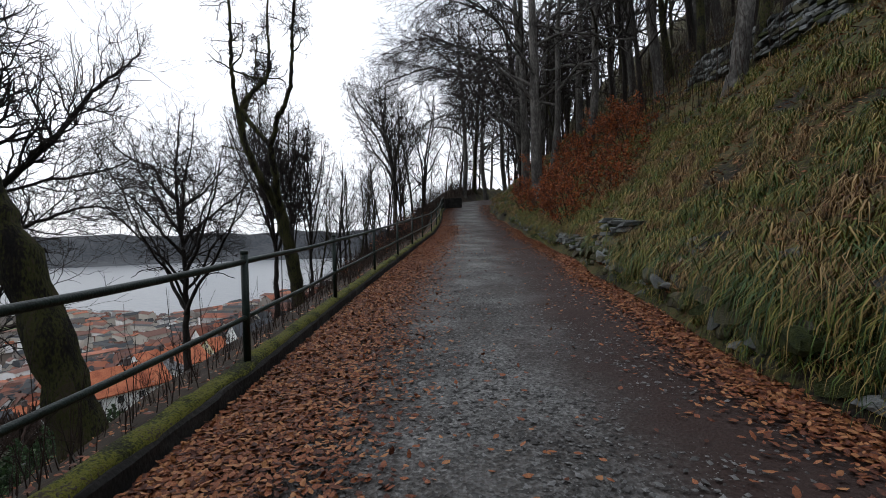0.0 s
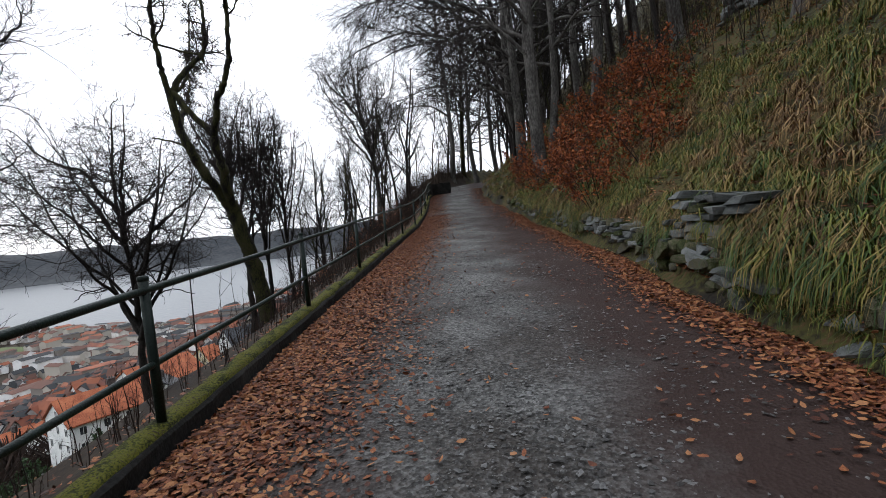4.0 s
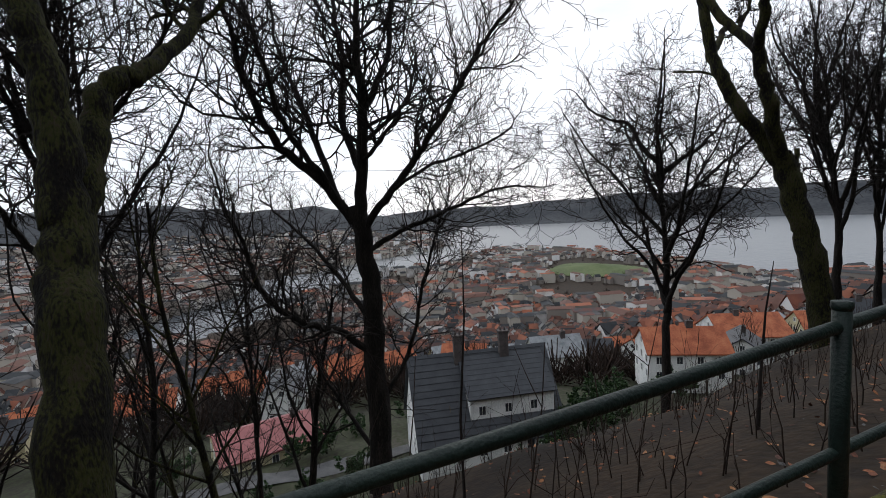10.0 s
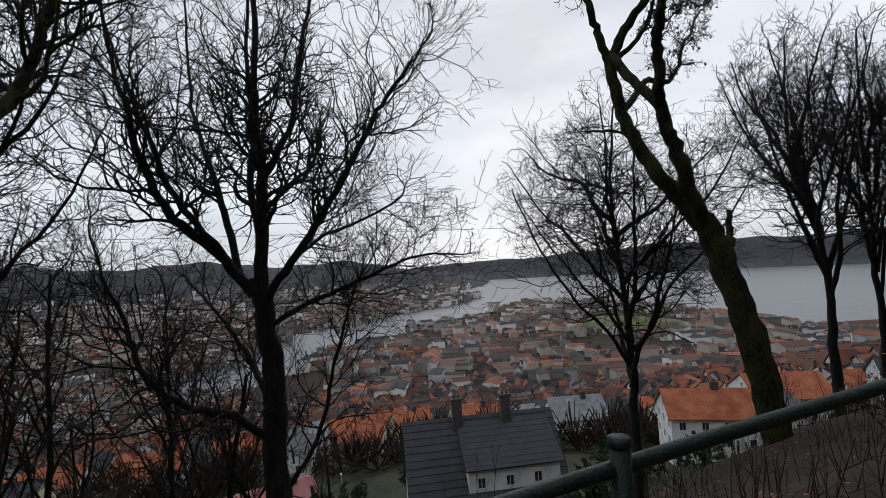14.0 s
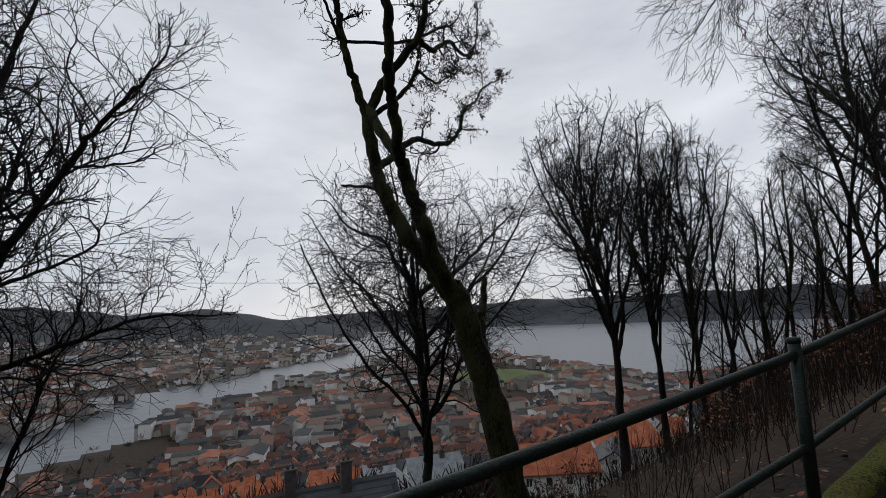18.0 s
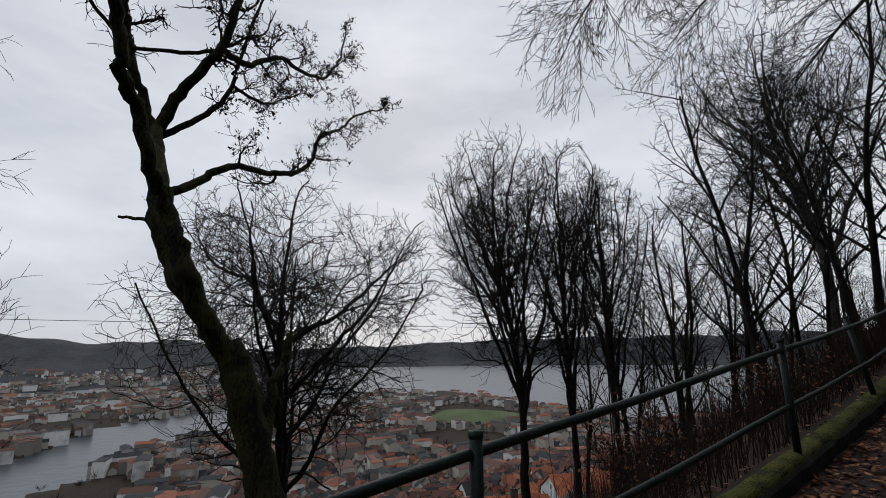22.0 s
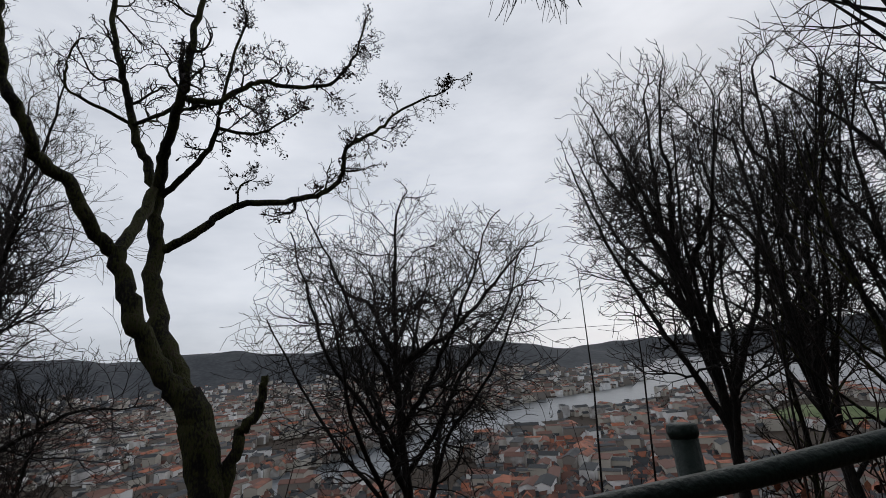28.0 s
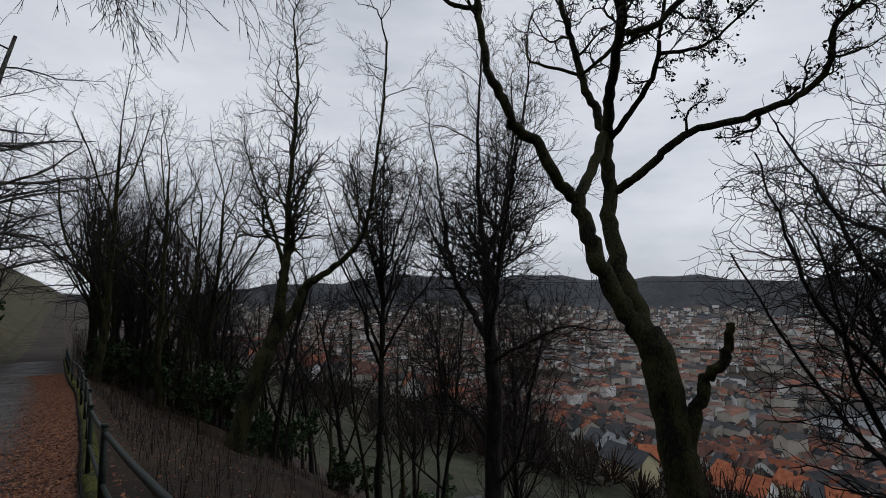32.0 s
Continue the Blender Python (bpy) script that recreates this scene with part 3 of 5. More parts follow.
# the twisted oak by the railing
def limb(out, rs, pts, r0, r1, crook=0.02, knots=0.03):
    """A limb through given points, smoothed; gives back its middle line and thickness."""
    p = np.array(pts, float)
    t = np.linspace(0, len(p) - 1, (len(p) - 1) * 5 + 1)
    q = np.stack([np.interp(t, np.arange(len(p)), p[:, k]) for k in range(3)], 1)
    for _ in range(2):
        q[1:-1] = 0.25 * q[:-2] + 0.5 * q[1:-1] + 0.25 * q[2:]
    q[1:-1] += rs.normal(0, knots * min(1.0, r0 * 6), q[1:-1].shape)
    q = q + np.cumsum(rs.normal(0, crook, q.shape), 0) * np.sin(np.linspace(0, np.pi, len(q)))[:, None]
    rad = np.linspace(r0, r1, len(q)) * (1 + rs.uniform(-0.07, 0.07, len(q)))
    out.append((list(q), list(rad), 0))
    return q, rad


def bough(out, rs, pts, r0, r1, n, reach, depth, start=0.3, crook=0.02, tip=0.008, thin=0.45, angle=(30, 70), crown=None, **kind):
    """A limb that carries n forking shoots and ends in one."""
    q, rad = limb(out, rs, pts, r0, r1, crook)
    k = np.clip((len(q) * (start + (0.98 - start) * (np.arange(n) + rs.uniform(0, 1, n)) / max(n, 1))).astype(int), 0, len(q) - 2)
    w = q[k + 1] - q[k]
    w /= np.linalg.norm(w, axis=1)[:, None]
    s = np.cross(w, rs.normal(0, 1, w.shape))
    s /= np.linalg.norm(s, axis=1)[:, None]
    a = np.radians(rs.uniform(*angle, n))[:, None]
    d = np.concatenate([w * np.cos(a) + s * np.sin(a), [q[-1] - q[-2]]])
    along = np.append(k / len(q), 1.0)
    r = np.append(np.maximum(tip, rad[k] * thin), max(tip, r1))
    ratio = kind.get("ratio", 0.8)
    share = (1 - ratio) / (1 - ratio ** (depth + 1))
    twigs(out, rs, np.concatenate([q[k], q[-1:]]), d, rs.uniform(*reach, n + 1) * (1.1 - 0.4 * along) * share, r, depth, tip, crown=crown, **kind)


def leaf_quads(centres, rs, size, flat=0.0):
    """Small curled leaves, each of two folded quads."""
    c = np.asarray(centres, float)
    m = len(c)
    a = rs.normal(0, 1, (m, 3))
    a[:, 2] *= 1 - flat
    a /= np.linalg.norm(a, axis=1)[:, None]
    b = np.cross(a, rs.normal(0, 1, (m, 3)) * (1, 1, 1) if flat == 0 else np.tile((0.0, 0.0, 1.0), (m, 1)) + rs.normal(0, 0.25, (m, 3)))
    b /= np.linalg.norm(b, axis=1)[:, None]
    nrm = np.cross(a, b)
    s = size * rs.uniform(0.6, 1.25, (m, 1))
    curl = rs.uniform(-0.1, 0.35, (m, 1)) * s
    v = np.stack([c - a * s, c - a * s * 0.2 + b * s * 0.55 + nrm * curl, c + a * s * 0.55 + b * s * 0.45 + nrm * curl, c + a * s * 1.1 + nrm * curl * 0.6,
                  c + a * s * 0.55 - b * s * 0.45 + nrm * curl, c - a * s * 0.2 - b * s * 0.55 + nrm * curl], 1).reshape(-1, 3)
    base = np.arange(m)[:, None] * 6
    f = np.concatenate([base + np.array([0, 1, 2, 3]), base + np.array([0, 3, 4, 5])])
    return v, f


rs = np.random.RandomState(11)
oak = new("oak_tree")
out = []
g0 = float(ground_z(-9.4, 29.3))
OAK = dict(up=0.05, wild=0.3, fan=(18, 48), ratio=0.78, side=0.55, tip=0.0085)
limb(out, rs, [(-9.35, 29.5, g0 - 0.6), (-9.5, 29.2, -1.0), (-9.66, 28.9, 0.76), (-9.76, 28.69, 1.55), (-9.99, 28.29, 3.07), (-10.06, 27.95, 3.85)], 0.43, 0.34)
limb(out, rs, [(-10.00, 27.95, 3.66), (-9.87, 27.45, 4.42), (-9.74, 26.97, 5.36), (-9.75, 26.61, 6.22), (-9.81, 26.42, 7.12)], 0.24, 0.18, 0.01)
limb(out, rs, [(-10.14, 27.98, 3.65), (-10.33, 27.62, 4.28), (-10.68, 26.96, 5.26), (-11.01, 26.55, 6.36), (-11.37, 26.36, 7.56), (-11.51, 26.21, 9.16)], 0.26, 0.17, 0.01)
limb(out, rs, [(-9.81, 26.42, 7.05), (-10.65, 26.34, 8.07), (-11.41, 26.24, 9.16)], 0.15, 0.13, 0.01)
bough(out, rs, [(-9.81, 26.42, 7.05), (-9.41, 26.03, 7.54), (-9.15, 25.84, 8.49), (-8.64, 25.41, 8.95), (-8.40, 25.40, 9.49), (-8.11, 25.14, 10.21), (-7.94, 25.05, 11.26), (-7.81, 24.91, 12.22), (-7.87, 25.07, 12.69), (-7.74, 24.92, 13.17), (-7.56, 24.65, 13.68), (-7.35, 24.31, 15.26)], 0.16, 0.05, 8, (1.2, 2.8), 4, 0.6, 0.01, **OAK)
bough(out, rs, [(-7.84, 24.90, 11.99), (-7.56, 24.33, 12.28), (-7.18, 23.59, 13.17), (-6.90, 23.04, 13.92), (-6.51, 22.04, 15.17)], 0.07, 0.03, 7, (1.0, 2.2), 4, **OAK)
bough(out, rs, [(-11.51, 26.21, 8.98), (-11.54, 25.89, 9.77), (-11.48, 25.56, 10.55), (-11.46, 25.29, 11.56), (-11.41, 25.16, 12.16), (-11.19, 24.77, 13.58), (-11.22, 24.72, 14.87), (-11.33, 24.80, 16.20), (-11.22, 24.62, 18.92)], 0.14, 0.04, 12, (1.0, 2.6), 4, 0.3, 0.01, **OAK)
bough(out, rs, [(-11.51, 26.21, 8.98), (-11.20, 26.47, 9.72), (-10.77, 26.92, 10.51), (-10.36, 27.39, 11.23), (-10.26, 27.60, 12.48), (-10.30, 27.76, 13.67), (-10.42, 28.05, 15.65), (-10.37, 28.15, 17.88)], 0.16, 0.04, 14, (1.0, 2.6), 4, 0.3, 0.01, **OAK)
bough(out, rs, [(-11.51, 26.31, 8.97), (-11.42, 27.00, 9.51), (-11.42, 27.57, 10.08), (-11.27, 27.89, 10.72), (-11.20, 27.97, 11.45), (-11.26, 28.24, 12.81), (-11.36, 28.59, 14.21)], 0.09, 0.03, 10, (0.8, 2.0), 4, 0.35, 0.01, **OAK)
bough(out, rs, [(-10.36, 27.39, 11.15), (-10.67, 28.06, 11.09), (-10.91, 28.64, 11.71), (-11.07, 29.07, 11.99), (-11.67, 29.98, 12.09), (-12.20, 30.77, 12.45), (-12.50, 31.20, 13.17), (-12.75, 31.54, 13.99), (-13.01, 31.77, 15.09)], 0.085, 0.025, 16, (0.8, 2.0), 4, 0.2, 0.01, **OAK)
bough(out, rs, [(-11.27, 27.89, 10.72), (-11.53, 28.50, 10.68), (-11.78, 29.08, 11.05), (-12.02, 29.83, 11.46)], 0.05, 0.02, 8, (0.6, 1.6), 4, 0.2, **OAK)
bough(out, rs, [(-11.45, 25.36, 11.15), (-10.86, 24.80, 11.44), (-10.37, 24.40, 11.72), (-10.30, 24.39, 12.45), (-10.36, 24.59, 13.01)], 0.05, 0.02, 6, (0.5, 1.4), 3, **OAK)
limb(out, rs, [(-11.45, 25.37, 11.06), (-11.03, 26.57, 11.14), (-10.40, 27.36, 11.12)], 0.05, 0.05, 0.01)
bough(out, rs, [(-11.37, 26.46, 7.47), (-11.61, 26.97, 7.78), (-11.89, 27.57, 8.35), (-12.09, 28.11, 8.82), (-12.66, 29.25, 8.95), (-13.07, 30.04, 9.26), (-13.33, 30.60, 9.66), (-13.20, 30.77, 10.18), (-13.11, 30.99, 10.94), (-13.55, 31.78, 11.43), (-13.97, 32.54, 12.37), (-14.47, 33.42, 13.06), (-14.87, 34.15, 13.48), (-15.27, 34.79, 14.22)], 0.12, 0.02, 18, (0.6, 1.9), 4, 0.32, 0.008, **OAK)
bough(out, rs, [(-13.2, 30.76, 10.09), (-13.3, 31.2, 10.1), (-13.46, 31.55, 10.17)], 0.035, 0.015, 3, (0.4, 0.9), 3, **OAK)
bough(out, rs, [(-11.79, 28.24, 8.72), (-11.7, 28.4, 9.2), (-11.9, 28.7, 9.5)], 0.035, 0.012, 6, (0.5, 1.2), 3, **OAK)
limb(out, rs, [(-9.76, 28.8, 1.4), (-10.06, 28.97, 2.42), (-10.2, 29.13, 3.11), (-10.4, 29.39, 3.58), (-10.5, 29.49, 4.13)], 0.15, 0.085)
limb(out, rs, [(-11.2, 26.6, 6.6), (-11.7, 26.1, 7.0), (-12.3, 25.7, 7.0)], 0.05, 0.035)
tree_parts(oak, out, M_BARKM, M_TWIG, 1)
ends = np.concatenate([p[:, -1] for p, r, l in out if l == "many" and len(p) > 6])
ends = ends[(ends[:, 2] > 8.0) & (ends[:, 1] > 26.0)]
ends = ends[rs.permutation(len(ends))[: int(len(ends) * 0.10)]]
cl = np.concatenate([c + rs.normal(0, 0.06, (3, 3)) - (0, 0, 0.06) for c in ends])
v, f = leaf_quads(cl, rs, 0.05)
raw("withered_foliage", v, f, M_TWIGB, oak)
tagged(oak, "twisted mossy oak with a few withered brown leaves", "tree")

# the thick mossy tree with a kinked limb, close below the railing, leaning out over the slope
rs = np.random.RandomState(5)
kinked = new("mossy_tree")
out = []
g0 = float(ground_z(-6.9, 9.15))
BIG = dict(up=0.05, wild=0.22, fan=(16, 42), ratio=0.82, side=0.4, tip=0.009)
limb(out, rs, [(-6.5, 9.1, g0 - 0.7), (-6.75, 9.1, -2.6), (-7.25, 9.08, -1.0), (-7.9, 9.05, 1.0), (-8.4, 9.0, 2.2), (-8.7, 8.9, 3.0)], 0.5, 0.36)
bough(out, rs, [(-8.5, 8.95, 2.3), (-8.8, 8.85, 3.9), (-8.95, 8.7, 5.1), (-9.1, 8.5, 5.95), (-9.3, 8.15, 6.8), (-9.45, 7.8, 7.7), (-9.6, 7.5, 10.0), (-10.0, 7.0, 14.0), (-10.2, 6.6, 18.0), (-10.0, 6.2, 21.0)], 0.33, 0.05, 30, (3.0, 6.5), 4, 0.42, **BIG)
bough(out, rs, [(-8.5, 9.0, 2.2), (-9.2, 9.1, 3.2), (-9.65, 9.2, 4.05), (-10.05, 9.3, 4.9), (-10.36, 9.66, 5.27), (-10.81, 10.07, 5.49), (-11.57, 10.47, 6.19), (-12.33, 10.83, 7.09), (-12.7, 11.09, 8.21), (-12.88, 11.28, 9.42), (-12.82, 11.72, 11.36), (-13.0, 12.0, 14.5), (-12.7, 12.6, 18.0)], 0.27, 0.05, 26, (2.5, 6.0), 4, 0.55, **BIG)
bough(out, rs, [(-9.1, 8.5, 6.0), (-8.9, 7.4, 8.0), (-8.6, 6.4, 9.6), (-8.2, 5.4, 11.6), (-7.8, 4.8, 13.6)], 0.12, 0.03, 18, (2.5, 5.0), 4, **BIG)
tree_parts(kinked, out, M_BARKM, M_TWIG, 1)
tagged(kinked, "thick moss-covered trunk with a sharply kinked limb", "tree")

# broad dark tree further down the slope
rs = np.random.RandomState(8)
broad = new("tree")
out = []
g0 = float(ground_z(-17.3, 15.6))
WIDE = dict(up=0.06, wild=0.22, fan=(15, 42), ratio=0.82, side=0.45, tip=0.0085)
limb(out, rs, [(-17.2, 15.6, g0 - 0.6), (-17.4, 15.55, -8.7), (-17.39, 15.58, -5.9), (-17.41, 15.51, -2.3), (-17.41, 15.54, -0.07), (-17.45, 15.43, 1.67), (-17.48, 15.34, 2.9)], 0.5, 0.33)
for pts, r0, n in (
    ([(-17.48, 15.36, 2.0), (-17.14, 15.52, 4.21), (-16.84, 15.6, 6.61), (-16.66, 15.38, 8.52), (-16.34, 15.5, 9.94), (-16.2, 15.8, 14.0), (-16.4, 16.0, 17.5)], 0.26, 20),
    ([(-16.8, 15.7, 6.4), (-16.95, 16.67, 8.11), (-17.27, 17.23, 10.52), (-17.63, 17.69, 13.5), (-17.6, 18.3, 16.5)], 0.14, 14),
    ([(-17.39, 15.58, 4.0), (-18.66, 15.08, 6.34), (-18.77, 15.48, 8.79), (-19.14, 15.24, 11.07), (-19.63, 15.35, 14.2), (-19.5, 15.2, 17.0)], 0.16, 16),
    ([(-17.55, 15.18, 2.3), (-17.34, 14.09, 3.93), (-17.53, 12.79, 4.87), (-17.51, 12.03, 6.04), (-17.57, 11.52, 7.75), (-17.49, 11.34, 8.83), (-17.45, 11.08, 9.89), (-17.5, 10.8, 12.5), (-17.2, 10.4, 15.0)], 0.2, 18),
    ([(-17.73, 14.73, 3.0), (-19.01, 14.2, 5.51), (-19.48, 13.92, 7.14), (-20.11, 13.23, 9.04), (-20.57, 12.99, 11.4), (-20.6, 12.9, 15.0)], 0.15, 15),
    ([(-17.36, 14.29, 3.7), (-17.13, 12.84, 5.79), (-16.51, 12.38, 7.32), (-16.14, 11.94, 8.41), (-15.8, 11.4, 11.0)], 0.13, 14),
    ([(-17.38, 15.59, -2.8), (-17.24, 14.32, -1.74), (-17.15, 13.21, -1.36), (-17.01, 12.2, -0.49), (-17.09, 11.64, 0.75), (-17.09, 11.28, 1.95), (-17.13, 10.82, 2.94), (-17.0, 10.5, 4.4)], 0.16, 18),
    ([(-17.4, 15.56, -1.5), (-18.73, 14.9, -0.17), (-19.64, 13.99, 1.22), (-20.48, 13.23, 2.19), (-21.4, 12.2, 3.2)], 0.12, 14),
    ([(-17.42, 15.5, 1.9), (-16.63, 16.41, 3.32), (-15.93, 17.36, 4.87), (-15.29, 18.16, 6.17), (-14.81, 19.0, 7.73), (-14.39, 19.71, 8.87), (-14.01, 20.29, 9.53), (-13.6, 21.05, 10.4)], 0.16, 20),
    ([(-17.38, 15.61, 1.1), (-17.28, 17.2, 2.01), (-17.01, 18.55, 2.61), (-16.82, 19.72, 3.23), (-16.41, 21.3, 3.5), (-16.1, 22.6, 3.3)], 0.11, 16),
    ([(-16.63, 16.41, 3.32), (-15.32, 17.54, 4.2), (-14.44, 18.67, 4.48), (-13.58, 19.75, 5.12)], 0.07, 10),
    ([(-17.34, 15.71, -5.1), (-17.72, 16.91, -3.5), (-17.66, 17.6, -1.71), (-17.69, 18.07, 0.11), (-17.63, 18.49, 1.47), (-17.5, 19.0, 2.8)], 0.1, 14),
    ([(-17.45, 15.3, -6.5), (-18.8, 14.6, -5.4), (-19.6, 13.9, -4.2), (-20.3, 13.4, -2.8)], 0.1, 12),
):
    bough(out, rs, pts, r0, 0.032, n + 8, (1.8, 5.2), 4, 0.18, 0.025, **WIDE)
tree_parts(broad, out, M_BARK, M_TWIG, 1)
tagged(broad, "broad bare tree with dark spreading limbs", "tree")


# bare trees forking from a clear trunk, each within its own crown outline
def crowned(name, seed, x, y, low, crown, limbs, r, label, bark=None, steep=0.5, shoots=9, depth=4, tip=0.0125, spread=1.0, fan=(13, 36), up=0.06, lean=(0, 0)):
    """low: the height of the lowest fork; crown: middle height, half width and half height of the outline."""
    rs = np.random.RandomState(seed)
    root = new(name)
    out = []
    g = float(ground_z(x, y))
    cz, cw, ch = crown
    c = np.array((x + lean[0], y + lean[1], cz))
    top = c + (0, 0, ch * 0.75)
    stem = [(x, y, g - 0.5), (x + rs.uniform(-0.15, 0.15), y + rs.uniform(-0.1, 0.1), (g + low) / 2), (x, y, low), ((x + c[0]) / 2 + rs.uniform(-0.3, 0.3), (y + c[1]) / 2 + rs.uniform(-0.3, 0.3), (low + cz) / 2 + 0.5), tuple(c + (rs.uniform(-0.4, 0.4), rs.uniform(-0.4, 0.4), ch * 0.1)), tuple(top)]
    kind = dict(up=up, wild=0.27, fan=fan, ratio=0.82, side=0.45, tip=tip)
    env = (c, (cw, cw, ch))
    reach = (cw * 0.5, cw * 1.0)
    bough(out, rs, stem, r, 0.04, shoots + 6, reach, depth, 0.55, crown=env, **kind)
    q = np.array(stem)
    for i in range(limbs):
        f = i / limbs
        z0 = low - 0.5 + (cz + ch * 0.1 - low) * f ** 1.2
        a = i * 2.4 + rs.uniform(-0.35, 0.35)
        base = np.array((np.interp(z0, q[:, 2], q[:, 0]), np.interp(z0, q[:, 2], q[:, 1]), z0))
        polar = (0.78 - 0.42 * f) * spread * rs.uniform(0.7, 1.1)
        end = c + np.array((math.cos(a) * math.sin(polar * 1.9) * cw, math.sin(a) * math.sin(polar * 1.9) * cw, math.cos(polar * 1.9) * ch)) * 0.86
        flat = (end - base) * (1, 1, 0)
        m1 = base + flat * 0.42 + (0, 0, (end[2] - base[2]) * (0.42 - 0.2 * steep + 0.08))
        m2 = base + flat * 0.78 + (0, 0, (end[2] - base[2]) * (0.66 + 0.05 * steep))
        bough(out, rs, [base, base * 0.5 + m1 * 0.5 + rs.normal(0, 0.12, 3), m1 + rs.normal(0, 0.2, 3), m2 + rs.normal(0, 0.2, 3), end], r * rs.uniform(0.34, 0.55), 0.028, shoots, reach, depth, 0.2, 0.03, crown=env, **kind)
    tree_parts(root, out, bark or M_BARK, M_TWIG, 1)
    return tagged(root, label, "tree")


crowned("tree", 21, -18.6, 32.0, -3.0, (5.2, 6.6, 6.6), 13, 0.29, "round-crowned bare tree above the town roofs", tip=0.011, shoots=13, spread=1.2, fan=(16, 46), up=0.03)
crowned("tree", 22, -16.6, 43.3, 0.6, (7.6, 4.9, 8.6), 14, 0.28, "tall slender bare tree with upright limbs", spread=0.95, fan=(11, 32), up=0.07, lean=(-0.9, -0.6), shoots=11)
crowned("tree", 23, -16.3, 46.6, 0.0, (8.0, 3.9, 8.4), 12, 0.23, "tall slender bare tree with upright limbs", spread=0.9, fan=(10, 28), up=0.08, shoots=10)
crowned("tree", 24, -15.2, 48.8, 0.4, (7.4, 3.5, 7.4), 11, 0.2, "tall slender bare tree with upright limbs", spread=0.9, fan=(10, 28), up=0.08, shoots=10)
crowned("tree", 25, -16.3, 6.6, 0.5, (7.6, 5.3, 8.4), 12, 0.27, "dark bare tree on the leafy slope", shoots=11)
crowned("tree", 26, -7.5, 58.0, 8.5, (15.5, 6.0, 8.0), 11, 0.34, "tall bare beech on the wooded slope", M_BEECH, lean=(-1.5, -1.0))
crowned("tree", 28, -24.0, 11.0, -8.0, (-2.0, 3.4, 6.4), 9, 0.14, "bare tree low on the brown slope", depth=3, shoots=10)
crowned("tree", 29, -22.0, 5.5, -7.0, (-0.5, 3.4, 6.6), 9, 0.15, "bare tree low on the brown slope", depth=3, shoots=10)

# the beech on the bank whose twigs hang over the path
HANG = dict(up=-0.045, wild=0.12, fan=(10, 30), ratio=0.82, side=0.6, tip=0.0075)
for seed, x, y, tall, limbs, label in (
    (52, 5.7, 34.2, 23, ([(5.6, 34.2, 10.0), (2.5, 34.3, 13.0), (-1.0, 34.8, 14.3), (-4.0, 35.3, 13.6), (-6.0, 35.6, 12.4)], [(5.6, 34.2, 11.5), (2.0, 33.0, 14.5), (-1.0, 32.0, 15.2), (-3.4, 31.4, 14.2)], [(5.5, 34.4, 12.0), (2.5, 36.5, 14.0), (-1.5, 38.5, 14.6), (-5.0, 39.8, 13.6)], [(5.5, 34.4, 8.6), (3.5, 33.0, 10.4), (1.0, 32.0, 11.0)], [(5.5, 34.4, 9.4), (2.5, 37.0, 11.2), (-0.5, 39.5, 11.8), (-3.0, 41.5, 11.0)]), "grey beech leaning its drooping twigs over the path"),
    (53, 5.4, 26.3, 22, ([(5.3, 26.3, 9.0), (3.0, 26.2, 11.4), (0.8, 25.8, 12.2), (-1.6, 25.2, 11.6)], [(5.3, 26.3, 10.5), (3.2, 24.5, 12.6), (1.4, 22.6, 13.0), (0.0, 21.0, 12.2)], [(5.3, 26.3, 9.8), (3.4, 28.4, 11.6), (1.0, 30.4, 11.8)]), "grey beech with drooping twigs above rust shrubs"),
):
    rs = np.random.RandomState(seed)
    beech = new("beech_tree")
    out = []
    g0 = float(ground_z(x, y))
    bough(out, rs, [(x, y, g0 - 0.6), (x - 0.1, y, g0 + 5), (x - 0.2, y + 0.2, g0 + 11), (x - 0.1, y + 0.4, g0 + 18), (x - 0.2, y + 0.4, g0 + tall)], 0.33, 0.05, 20, (3.5, 6.0), 3, 0.4, **HANG)
    for pts in limbs:
        bough(out, rs, pts, 0.1, 0.02, 34, (1.8, 4.0), 4, 0.25, angle=(20, 60), **HANG)
    tree_parts(beech, out, M_BEECH, M_TWIG, 1)
    tagged(beech, label, "tree")

# simpler trees for the woods around
THIN = dict(CROWN, fine=0.011, kids=[13, 8, 5], first=[0.25, 0.2, 0.15], seg=[9, 6, 4, 2], ratio=[0.4, 0.5, 0.5], angle=[(25, 50), (30, 60), (30, 65)])
FORK = dict(CROWN, fine=0.011, kids=[9, 9, 6], first=[0.22, 0.2, 0.15], seg=[9, 7, 4, 2], ratio=[0.62, 0.5, 0.5], angle=[(18, 40), (30, 60), (30, 65)])
DROOP = dict(CROWN, fine=0.011, kids=[13, 9, 6], first=[0.28, 0.15, 0.1], seg=[9, 8, 4, 2], ratio=[0.5, 0.4, 0.45], angle=[(50, 85), (30, 60), (30, 60)], up=[0.05, 0.0, -0.05, -0.08])
kinds = [round_tree(31, 14, 0.15, THIN, M_BARK, M_TWIG), round_tree(32, 13, 0.22, FORK, M_BARK, M_TWIG), round_tree(33, 17, 0.26, DROOP, M_BEECH, M_TWIG), round_tree(34, 12, 0.13, THIN, M_BARKM, M_TWIG, (0.15, 0.1)), round_tree(35, 15, 0.24, FORK, M_BARKM, M_TWIG, (0.1, -0.05))]
